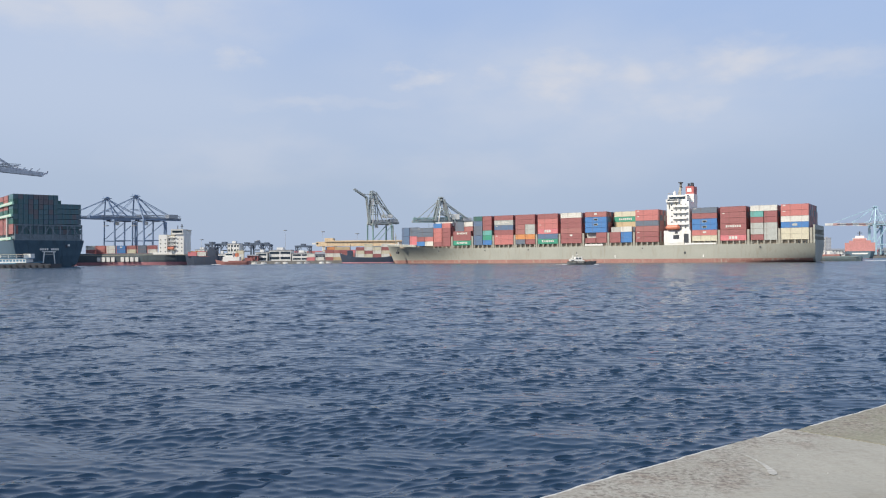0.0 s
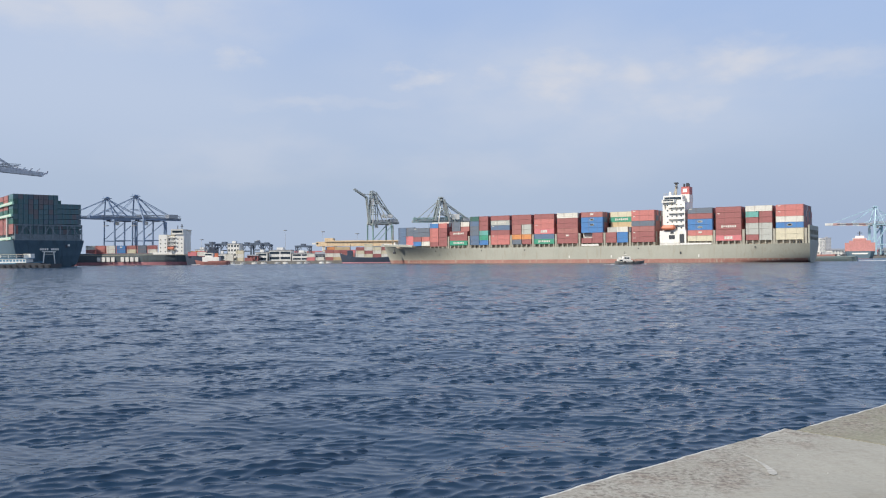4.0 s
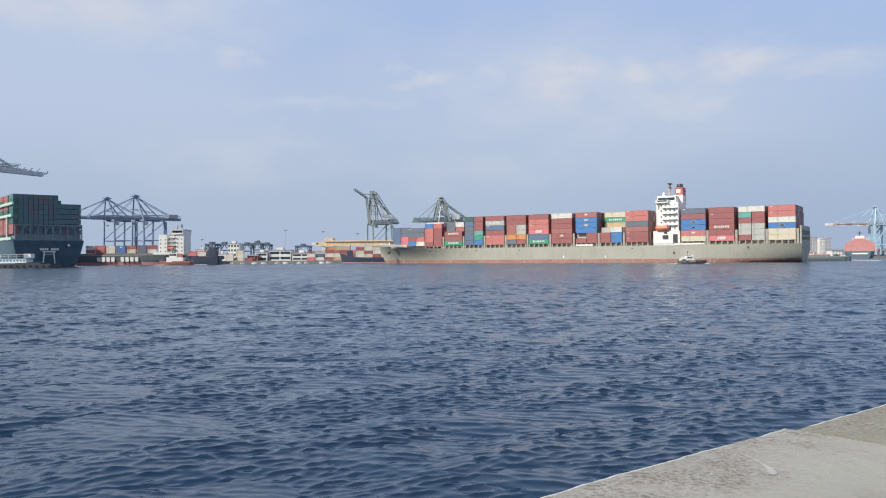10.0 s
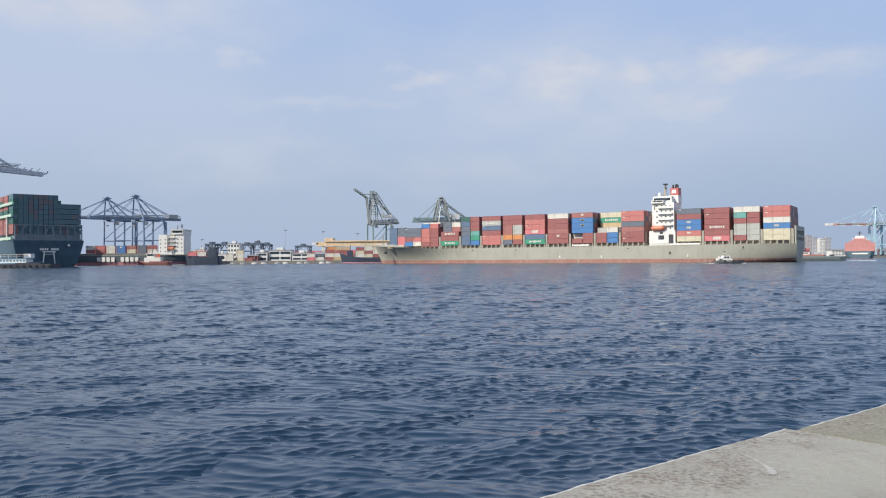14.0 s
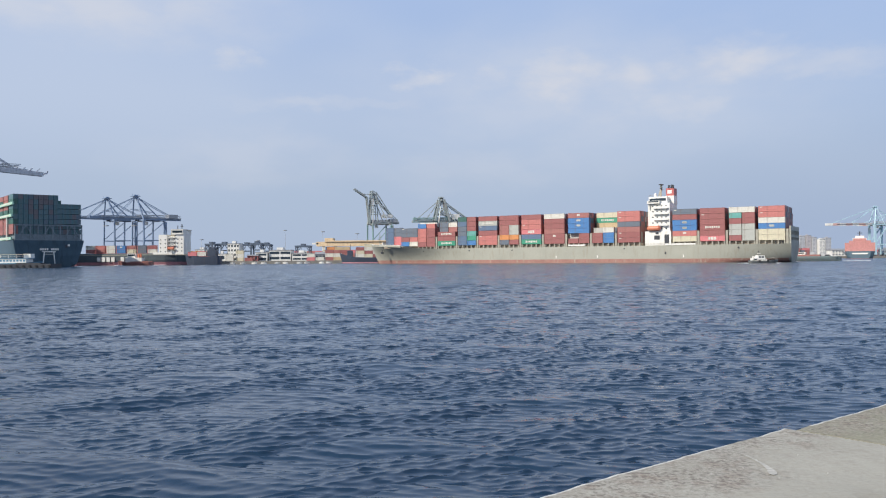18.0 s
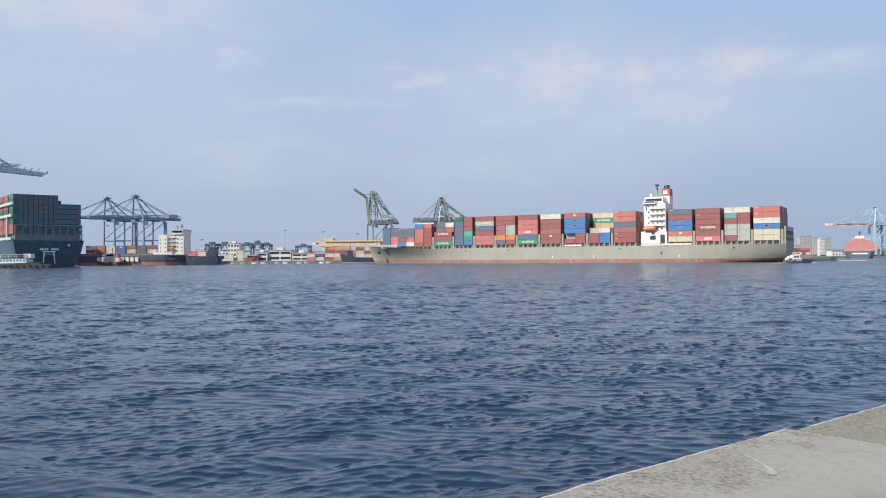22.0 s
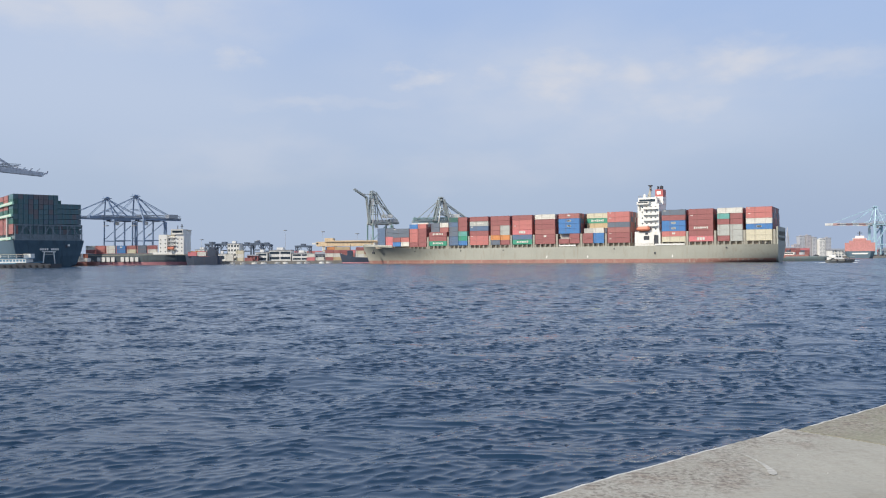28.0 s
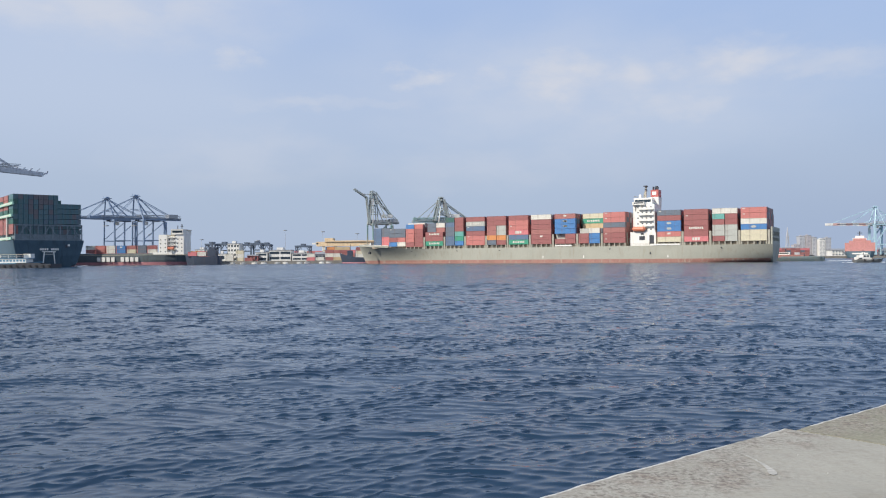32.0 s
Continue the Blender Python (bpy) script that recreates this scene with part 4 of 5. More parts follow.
    for sy in (1.8, -1.8):
        if not raised:
            part("forestay", Geo().beam((ax, sy, za), (bx + out * stay2, sy, bz + 1), 0.45), mat, c)
            part("forestay", Geo().beam((ax, sy, za), (bx + out * stay, sy, tip[1] + 1), 0.45), mat, c)
        else:
            part("forestay", Geo().beam((ax, sy, za), (tip[0] - raised[-1][0] * 0.6, sy, tip[1] - raised[-1][1] * 0.6), 0.4), mat, c)
        part("backstay", Geo().beam((ax, sy, za), (-gauge / 2 - back * 0.75, sy, zb + 1.4), 0.45), mat, c)
    part("machinery_house", Geo().box(-gauge / 2 - back * 0.85, -gauge / 2 - back * 0.85 + 9, -3.2, 3.2, zb + 1.7, zb + 5.2), M_GREYC, c, "grey machinery house")
    for y in (3.1, -3.1):
        part("girder_walkway", Geo().box(-gauge / 2 - back, gauge / 2 + (0 if raised else out * 0.8), y - 0.35, y + 0.35, zb + 1.0, zb + 1.3)
             .box(-gauge / 2 - back, gauge / 2 + (0 if raised else out * 0.8), y - 0.08, y + 0.08, zb + 2.0, zb + 2.35), M_GREYC, c, "pale grey walkway rail")
    lattice = Geo()
    x0, x1 = -gauge / 2 - back, gauge / 2
    for y in (2.3, -2.3):
        lattice.beam((x0, y, zb + 4.0), (x1, y, zb + 4.0), 0.4)
        for k in range(8):
            xa, xb = x0 + (x1 - x0) * k / 8, x0 + (x1 - x0) * (k + 0.5) / 8
            lattice.beam((xa, y, zb + 1.6), (xb, y, zb + 4.0), 0.3).beam((xb, y, zb + 4.0), (2 * xb - xa, y, zb + 1.6), 0.3)
    part("girder_lattice", lattice, M_GREYC, c, "pale grey lattice above the girder")
    part("spreader", Geo().box(gauge / 2 + 2, gauge / 2 + 4.4, -3.4, 3.4, zb - 6.2, zb - 5.4).beam((gauge / 2 + 3.2, -2, zb), (gauge / 2 + 3.2, -2, zb - 5.4), 0.15)
         .beam((gauge / 2 + 3.2, 2, zb), (gauge / 2 + 3.2, 2, zb - 5.4), 0.15), M_GREYC, c, "grey spreader on its ropes") if not raised else None
    part("festoon", Geo().box(-gauge / 2 - 2, gauge / 2 + 4, 2.5, 2.8, zb - 1.6, zb - 0.5), M_DARK, c)
    part("electrical_house", Geo().box(-gauge / 2 - 1.5, -gauge / 2 + 2, -hw * 0.6, -hw * 0.2, zb * 0.15, zb * 0.15 + 3), M_WHITE, c, "white electrical house")
    part("trolley", Geo().box(gauge / 2 - 6, gauge / 2 - 1, -3, 3, zb - 2.2, zb - 0.5), M_GREYC, c)
    part("operator_cab", Geo().box(gauge / 2 - 9, gauge / 2 - 6, -1.4, 1.4, zb - 5, zb - 2), M_WHITE, c, "white operator cab")
    part("stair_tower", Geo().box(-gauge / 2 - 1.6, -gauge / 2 - 0.6, hw - 1, hw + 1, 3, zb - 2), mat, c)
    return c


sts_crane(pose(-301.0, 744, 2, 0, 0, 230), M_BLUEC, "slate-blue gantry crane with its boom lowered over the berth", 20, 21, 39.2, 57.9, 44, 20, 1.15, group="blue berth cranes", apex_x=12.5, tie=0.5)
sts_crane(pose(-265, 719, 2, 0, 0, 230), M_BLUEC, "slate-blue gantry crane with its boom lowered over the berth", 20, 21, 38.0, 57.7, 44, 21, 1.15, group="blue berth cranes", apex_x=12.5, tie=0.5)
sts_crane(pose(-318, 471.5, 2.2, 0, 0, 39), M_GREYBLUEC, "pale grey gantry crane reaching out over the moored ship", 24, 20, 60.6, 91, 62, 22, 1.8, sag=3.9, stay=0.775, stay2=0.69, bulk=1.45)
gc = sts_crane(pose(-70, 884, 2, 0, 0, 205), M_GREENC, "grey-green gantry crane with its jointed boom lifted", 22, 19, 40, 72, 40, 11, 1.5, raised=[(3, 28), (14.5, 9)], group="grey-green cranes", apex_x=8, legmat=M_TEALC)
for sy in (3.2, -3.2):
    part("tower_frame", Geo().beam((12, sy, 40), (9.5, sy, 76), 1.1).beam((3, sy, 40), (4.5, sy, 74), 0.9).beam((12, sy, 50), (3.5, sy, 50), 0.7).beam((11.5, sy, 60), (4, sy, 60), 0.7)
         .beam((11, sy, 68), (4.2, sy, 68), 0.7).beam((12, sy, 50), (4, sy, 60), 0.5).beam((11.5, sy, 60), (4.2, sy, 68), 0.5).beam((9.6, sy, 76), (4.5, sy, 74), 0.8), M_GREENC, gc)
    part("link_stay", Geo().beam((4.5, sy, 74), (-12, sy, 50), 0.9).beam((4.2, sy, 66), (-20, sy, 44), 0.7), M_GREENC, gc)
part("gallery", Geo().box(-24, 12, -4.4, -3.6, 42.4, 43.6).box(-14, -4, -4, 4, 46.5, 50), M_WHITE, gc, "pale gallery and winch house")
gc = sts_crane(pose(4, 884, 2, 0, 0, 196), M_GREENC, "grey-green gantry crane with its boom lowered", 22, 19, 41, 67, 27, 20, 1.5, bulk=1.19, thick=2.4, group="grey-green cranes", apex_x=6, legmat=M_TEALC)
for sy in (4.2, -4.2):
    part("tower_frame", Geo().beam((14, sy, 42), (8.5, sy, 66), 1.9).beam((-3, sy, 42), (3.5, sy, 66), 1.9).beam((10, sy, 56), (1, sy, 56), 0.7).beam((13, sy, 47), (1, sy, 56), 0.8).beam((-2, sy, 46), (10, sy, 56), 0.8).beam((12.5, sy, 49), (-1.5, sy, 49), 0.8).beam((3, sy, 63), (-22, sy, 46), 0.9), M_GREENC, gc)
part("gallery", Geo().box(-22, 36, -4.2, -3.4, 43.2, 44.4), M_TEALC, gc)
truss = Geo()
for sy in (2.6, -2.6):
    truss.beam((-24, sy, 46.6), (38, sy, 45.0), 0.8).beam((-24, sy, 41.0), (38, sy, 41.0), 0.8)
    for k in range(12):
        truss.beam((-24 + k * 5.2, sy, 41.0), (-21.4 + k * 5.2, sy, 46.3), 0.5).beam((-21.4 + k * 5.2, sy, 46.3), (-18.8 + k * 5.2, sy, 41.0), 0.5)
part("boom_truss", truss, M_TEALC, gc, "grey-green lattice of the boom")
part("hoist_rope", Geo().beam((20, 0, 40), (20, 0, 30), 0.25).box(18, 22, -3, 3, 29, 30), M_DARK, gc)
part("winch_house", Geo().box(-14, -6, -4, 4, 44, 50), M_WHITE, gc, "pale winch house")
M_PINKISH = material("faded_pink_paint", (0.66, 0.42, 0.38), 0.6, 0, 0.12, 0.3, 4)
sts_crane(pose(593, 1088, 2, 0, 0, 180), M_PALEC, "pale blue gantry crane with a faded red and white boom", 17, 16, 42.5, 66, 62, 24, 2.6, stripes=(7, M_PINKISH, M_WHITE), group="pale blue cranes", apex_x=4, thick=3.0)
sts_crane(pose(630, 1110, 2, 0, 0, 180), M_PALEC, "pale blue gantry crane with a faded red and white boom", 17, 16, 42.5, 62, 44, 24, 2.6, stripes=(7, M_PINKISH, M_WHITE), group="pale blue cranes", apex_x=4, thick=3.0)


# ---------------------------------------------------------------- the big dark green ship moored by the berth
def build_moored_ship():
    # local x towards the bow, origin at the transom centre
    turn = 90 + 39
    right = Vector((0.7771, 0.6293, 0))
    B = 18.8
    org = Vector((-238.1, 442.0, 0)) + right * B
    s = thing("moored_container_ship", Matrix.Translation(org) @ pose(0, 0, 0, 0, 0, turn), "dark green container ship moored stern-on with boxes stacked high", "container ship")
    xs = [0, 2, 6, 12, 20, 32, 50, 90, 130, 170, 200, 220, 232, 240]
    hd = [(0, 18.5), (6, 18.8), (190, 18.4), (215, 15), (232, 7), (240, 0.5)]
    hw = [(0, 11.0), (6, 14.0), (20, 17.5), (50, 18.4), (170, 18.4), (200, 12), (225, 4), (240, 0.4)]
    rake = lambda x: (3.5 * max(0.0, 1 - x / 10) if x < 10 else -5 * max(0.0, (x - 215) / 25))
    rings = hull_geo(xs, lambda x: 15.0, -3, rake, lambda x: lerp_table(hw, x), lambda x: lerp_table(hd, x), lambda x: 0.32)
    hull = part("hull", Geo().loft(rings), M_EVER, s, "dark green hull with a broad transom")
    part("boot_topping", Geo().loft([[(x + rake(x), lerp_table(hw, x) + 0.06, z) for z in (-2, 1.0)] + [(x + rake(x), -lerp_table(hw, x) - 0.06, z) for z in (1.0, -2)] for x in xs]), M_BOOTP, hull)
    # lashing bridge lattice across the stern
    lat = Geo()
    for z in (15.3, 23.6):
        lat.beam((0.4, -17.6, z), (0.4, 17.6, z), 0.5, 0.7)
    part("stern_rail", lat, M_LATT, s, "grey chord of the stern lashing bridge")
    up = Geo().box(-0.25, 0.25, -0.3, 0.3, 15, 24).mesh("upright", M_LATT)
    n = 9
    for i in range(n + 1):
        piece("upright", up, s, (0.4, -17.4 + i * 34.8 / n, 0))
    for y0, y1 in ((-16.8, -12), (-12, -7.2), (-5, -0.4), (-0.4, 4.2), (7.2, 12), (12, 16.8)):
        a, b = ((15.4, 23.4) if y0 in (-16.8, -5, 7.2) else (23.4, 15.4))
        part("diagonal", Geo().beam((0.3, y0, a), (0.3, y1, b), 0.4), M_LATT, s)
    for x in (14.6, 28.8, 43.0):
        piece("upright", up, s, (x, 17.8, 0))
        part("lashing_bridge", Geo().box(x - 0.5, x + 0.5, -17.8, 17.8, 23, 23.3), M_LATT, s)
    Z0 = 18.6
    for bx, tiers in ((1.6, ["brown", "brown", "dgreen", "egreen", "dgreen", "egreen", "dgreen", "esea"]), (15.8, ["brown", "brown", "brown", "brown", "dgreen", "brown", "brown", "brown"]),
                      (30.0, ["brown", "dred", "brown", "brown", "dgreen", "brown", "dgreen", "brown"])):
        stack(s, bx, tiers, Z0, 18.2)
        heights = [8] * 8 + [6] * 5
        if bx > 2:
            inner_mass(s, bx, heights, Z0, 18.2 - 2.5, MIX_EVER)
            continue
        for col, n in enumerate(heights):
            for k in range(n):
                rust = 2 <= col <= 6 and k >= 4 and random.random() < 0.55
                key = "erust" if rust else random.choice(["egreen", "egreen", "esea", "eslate", "egreen", "erust" if random.random() < 0.3 else "esea"])
                piece("container", box_mesh(key, 12.19), s, (bx + 6.1, 18.2 - 2.6 - col * 2.6 + 0.15 * max(0, col - 7), Z0 + k * TIER * (1.05 if n < 8 else 1)))
    for bx in (44.2, 58.4, 100, 114.2, 128.4, 142.6, 156.8):
        inner_mass(s, bx, [8] * 14, Z0, 18.2, MIX_EVER)
    # pale green fittings along the port side
    part("hatch_cover", Geo().box(1.5, 44, -17, 17, 15, 18.5), M_LATT, s)
    for z, x0 in ((15.4, 3.0), (28.2, 1.2), (34.8, -1.5)):
        part("side_walkway", Geo().box(x0, 44, 18.3, 19.2, z, z + 1.5), M_MINT, s, "mint green side walkway")
        part("walkway_sign", Geo().box(x0 + 6, x0 + 30, 19.2, 19.26, z + 0.45, z + 1.1), BOX["white"], s, "pale board on the walkway")
    part("side_post", Geo().box(14.0, 15.6, 18.2, 19.1, 15, 28.2), BOX["white"], s, "pale corner post")
    # transom fittings
    part("stern_gallows", Geo().beam((-0.15, 3.4, 1.4), (-0.15, 2.7, 8.6), 0.5).beam((-0.15, -2.8, 1.4), (-0.15, -2.2, 8.6), 0.5).beam((-0.15, 3.8, 8.6), (-0.15, -3.3, 8.6), 0.55)
         .beam((-0.2, 2.2, 7.2), (-0.2, -1.8, 7.2), 0.3), M_WHITE, s, "white painted frame on the transom")
    for i in range(4):
        part("name_bar", Geo().box(-0.08, 0.0, 4.9 - i * 1.15 - 0.8, 4.9 - i * 1.15, 9.4, 10.6), M_WHITE, s)
        part("name_bar", Geo().box(-0.08, 0.0, -0.9 - i * 1.05 - 0.8, -0.9 - i * 1.05, 9.4, 10.6), M_WHITE, s)
    part("stern_mark", Geo().box(-0.08, 0.0, -10.9, -9.6, 11.7, 12.9), M_WHITE, s)
    part("stern_hatch", Geo().box(-0.06, 0.0, -9.5, -8.4, 10.8, 12.4), M_DARK, s)
    return s


build_moored_ship()


# ---------------------------------------------------------------- feeder ship with a pink boot topping
def simple_hull(parent, length, beam, deck_z, mat, boot=None, sheer=1.2, boot_z=1.4, fullness=0.16):
    """A small vessel's hull: x forward from 0, pointed bow with sheer and flare, rounded stern."""
    rings, br = [], []
    for k in (0, 0.02, 0.06, 0.15, 0.3, 0.5, 0.7, 0.8, 0.88, 0.94, 0.975, 1.0):
        x = k * length
        w = beam / 2 * min(1.0, (0.72 + 0.28 * min(1, k / 0.08))) * (1 if k < 1 - 2 * fullness else max(0.03, 1 - ((k - 1 + 2 * fullness) / (2 * fullness)) ** 2.2))
        z = deck_z + sheer * max(0.0, (k - 0.55) / 0.45) ** 2 + 0.3 * sheer * max(0.0, (0.2 - k) / 0.2)
        wl = w * (0.86 if k < 0.75 else 0.86 - 0.5 * (k - 0.75) / 0.25)
        xb = x - (0.05 * length * max(0.0, (k - 0.85) / 0.15))
        half = [(xb, wl * 0.8, -1.5), (xb, wl, 0), (xb + (x - xb) * 0.5, (w + wl) / 2 * 1.02, z * 0.5), (x, w, z)]
        rings.append(half + [(p[0], -p[1], p[2]) for p in reversed(half)])
        fr = min(1.0, boot_z / (z * 0.5))
        b = [(xb, wl * 0.8 + 0.03, -1.4), (xb, wl + 0.05, 0), (xb + (x - xb) * 0.5 * fr, wl + ((w + wl) / 2 * 1.02 - wl) * fr + 0.06, boot_z)]
        br.append(b + [(p[0], -p[1], p[2]) for p in reversed(b)])
    hull = part("hull", Geo().loft(rings), mat, parent)
    if boot:
        part("boot_topping", Geo().loft(br), boot, hull)
    return hull


def window_row(parent, x0, x1, n, y, z, w=0.8, h=0.7, mat=None):
    me = Geo().box(-w / 2, w / 2, -0.03, 0.03, -h / 2, h / 2).mesh("window", mat or M_GLASS)
    for i in range(n):
        piece("window", me, parent, (x0 + (x1 - x0) * i / max(1, n - 1), y, z))


def build_feeder():
    s = thing("feeder_ship", pose(-282, 577, 0), "small dark green feeder ship with pink boot topping, moored and part-loaded", "cargo ship")
    # bow to the right: x forward
    hull = simple_hull(s, 106, 22, 6.9, M_GREENH, M_BOOTP, 1.0, 2.1, 0.08)
    for i in range(9):
        if i == 4:
            continue
        x = 37.0 + i * 3.35
        part("name_bar", Geo().box(x, x + 2.4, -11.25, -11.05, 2.5, 5.7), M_WHITE, hull, "white painted letter-sized bar")
    part("hatch_coaming", Geo().box(24, 78, -10.2, 9.8, 6.9, 8.3), M_GREENH, s)
    cols = [("brown", "white"), ("brown", "red"), ("white", "white"), ("blue", "blue"), ("cream", "brown"), ("dgrey", "dgrey"), ("white", "dred")]
    for i, pair in enumerate(cols):
        for k, col in enumerate(pair):
            piece("container", box_mesh(col, 6.03), s, (31.6 + i * 7.35, -10.1, 8.4 + k * TIER), 180)
    piece("marking", MARKS["logo"], s, (53.65, -10.12, 8.4 + TIER), 180)
    for x, hts in ((28.6, [2, 2, 2, 2]), (43.3, [2, 2, 2, 2]), (58.0, [2, 2, 2, 2])):
        inner_mass(s, x, hts, 8.4, 8.0, MIX_YARD)
    # stepped house: tall after block, decks between, bridge tower forward
    h = part("accommodation", Geo().box(80.3, 86.2, -10, 9, 6.9, 21.4).box(86.2, 92.2, -8.6, 8, 6.9, 20.2).box(92.2, 97.8, -9.4, 7, 6.9, 21.6), M_WHITE, s, "white accommodation block")
    part("wheelhouse", Geo().box(89.6, 97.6, -10.2, 8.6, 21.6, 24.9).box(89.2, 98.0, -10.5, 8.9, 24.9, 25.3), M_WHITE, s)
    part("bridge_window", Geo().box(90.0, 97.2, -10.27, -10.2, 22.7, 24.3), M_GLASS, h)
    part("funnel", Geo().box(86.4, 89.0, -2.2, 2.2, 20.2, 25.6), M_STEEL, s, "weathered grey funnel")
    part("mast", Geo().beam((93.6, 0, 25.3), (93.6, 0, 29.4), 0.5).beam((93.6, -2.5, 27.6), (93.6, 2.5, 27.6), 0.35), M_DARK, s)
    part("aerial", Geo().beam((90.6, 0, 25.3), (90.6, 0, 28.2), 0.4), M_DARK, s)
    for z in (9.4, 12.2, 15.0, 17.8):
        window_row(h, 81.6, 85.0, 2, -10.02, z)
        window_row(h, 87.4, 91.0, 2, -8.62, z + 0.5)
        window_row(h, 93.6, 96.4, 2, -9.42, z + 0.3)
        part("deck_ledge", Geo().box(86.2, 92.2, -10.4, -8.6, z + 1.5, z + 1.75), M_WHITE, h)
        part("deck_rail", Geo().box(86.2, 92.2, -10.42, -10.36, z + 2.5, z + 2.62), M_STEEL, h)
    part("lower_house", Geo().box(76.5, 90, -10.8, 9.4, 6.9, 9.0), M_WHITE, s, "white lower deck house")
    part("side_rail", Geo().box(22, 104, -10.95, -10.75, 6.9, 7.4), M_STEEL, s, "pale rail along the deck")
    part("lifeboat", Geo().cone((86.8, -10.2, 11.6), (91.0, -10.2, 11.6), 0.9, 0.9, 8), M_ORANGE, s, "orange lifeboat")


build_feeder()


def build_dark_coaster():
    s = thing("coaster", pose(-155, 558, 0, 0, 0, 180), "dark slate-blue coaster moored along the sea wall", "cargo ship")
    simple_hull(s, 25, 9, 5.6, M_NAVY, None, 1.6, 1, 0.2)
    part("deck_house", Geo().box(3, 8.6, -3.6, 3.6, 5.7, 10.0).box(3.8, 7.4, -3, 3, 10.0, 12.0), M_NAVY, s)
    for i, col in enumerate(("white", "pink")):
        piece("container", box_mesh(col, 6.03), s, (12.5 + i * 6.5, 3.5, 6.1))
    part("mast", Geo().beam((6, 0, 12.0), (6, 0, 15.5), 0.3), M_DARK, s)
    part("hatch", Geo().box(9.2, 22.5, -4, 4, 5.9, 6.08), M_RTG, s)


build_dark_coaster()


def build_dark_boat():
    s = thing("cargo_boat", pose(-37, 595, 0, 0, 0, 180), "dark navy cargo boat with white boxes on deck", "boat")
    simple_hull(s, 40, 9, 4.2, M_NAVY, M_BOOTP, 3.4, 0.7, 0.2)
    me = [box_mesh("white", 6.03, 2.5), box_mesh("cream", 6.03, 2.5), box_mesh("dred", 6.03, 2.5)]
    for i in range(4):
        for k in range(3 if i % 2 else 4):
            piece("container", me[(i * 2 + k) % 3], s, (5.5 + i * 6.3, 4.0, 4.3 + k * 2.52))
    part("wheelhouse", Geo().box(30.2, 34, -2.6, 2.6, 4.8, 9.5), M_NAVY, s)
    part("mast", Geo().beam((32, 0, 9.5), (32, 0, 14), 0.35), M_DARK, s)


build_dark_boat()


# ---------------------------------------------------------------- floating landing and ferry
def build_ferry():
    p = thing("pontoon", pose(-232, 391, 0), "low dark steel pontoon with tyre fenders", "pontoon")
    part("deck", Geo().box(0, 42.5, -5, 6, -0.8, 1.9), M_DARK, p)
    part("ramp", Geo().box(24, 36, -2, 3, 1.9, 2.5), M_DARK, p)
    for i in range(14):
        part("fender", Geo().cone((1.5 + i * 3.1, -5.02, 0.9), (1.5 + i * 3.1, -5.5, 0.9), 0.55, 0.55, 10), M_RUBBER, p)
    f = thing("ferry", pose(-236, 404, 0), "blue and white harbour ferry with an open upper deck", "boat")
    simple_hull(f, 34, 8, 2.4, M_FERRY, None, 0.8, 0.6, 0.12)
    c = part("cabin", Geo().box(3, 27, -3.4, 3.4, 2.4, 4.6), M_WHITE, f, "white cabin")
    window_row(c, 4.2, 26, 14, -3.42, 3.6, 1.1, 0.9, M_FERRY)
    part("upper_deck", Geo().box(2.4, 28, -3.7, 3.7, 4.6, 4.85), M_FERRY, f)
    part("awning", Geo().box(10, 26.5, -3.5, 3.5, 6.6, 6.75), BOX["cream"], f, "cream awning")
    for x in (10.3, 14.3, 18.3, 22.3, 26.2):
        for y in (-3.4, 3.4):
            part("awning_post", Geo().beam((x, y, 4.85), (x, y, 6.6), 0.12), M_WHITE, f)
    part("wheelhouse", Geo().box(25, 28.5, -2, 2, 4.85, 7.0), M_WHITE, f)
    part("rail", Geo().beam((2.4, -3.6, 5.8), (27.8, -3.6, 5.8), 0.1), M_WHITE, f)


build_ferry()


# ---------------------------------------------------------------- container yard on the far shore
def yard_gantry(x, y, w, h, d=9.0):
    t = thing("yard_gantry", pose(x, y, 2), "dark slate rubber-tyred yard gantry", "crane", "yard gantries")
    for sx in (0, w):
        for sy in (0, d):
            part("leg", Geo().beam((sx, sy, 0.8), (sx, sy, h - 1.2), 0.8), M_RTG, t)
            part("wheel", Geo().cone((sx - 0.4, sy, 0.8), (sx + 0.4, sy, 0.8), 0.8, 0.8, 10), M_RUBBER, t)
        part("sill", Geo().beam((sx, 0, 2), (sx, d, 2), 0.8), M_RTG, t)
        part("side_beam", Geo().beam((sx, 0, h - 1.5), (sx, d, h - 1.5), 0.8), M_RTG, t)
    for sy in (0, d):
        part("girder", Geo().beam((-0.8, sy, h - 0.7), (w + 0.8, sy, h - 0.7), 0.9, 1.4), M_RTG, t)
        for x0, x1 in ((0, 2.6), (w, w - 2.6)):
            part("knee_brace", Geo().beam((x0, sy, h - 5), (x1, sy, h - 1), 0.5), M_RTG, t)
    part("trolley", Geo().box(w * 0.35, w * 0.35 + 3, 0.5, d - 0.5, h, h + 1.4), M_RTG, t)
    part("spreader", Geo().box(w * 0.3, w * 0.3 + 4, 3, 5.4, h - 6, h - 5.3).beam((w * 0.35, 4, h - 5.3), (w * 0.35, 4, h), 0.15), M_DARK, t)
    return t


for x, y, w, h in ((-190, 640, 7, 14.4), (-183, 650, 8, 14.6), (-163, 642, 9, 13.8), (-153, 636, 8, 14.6), (-148, 650, 7, 13.8), (-119, 646, 11, 12.4)):
    yard_gantry(x, y, w, h)


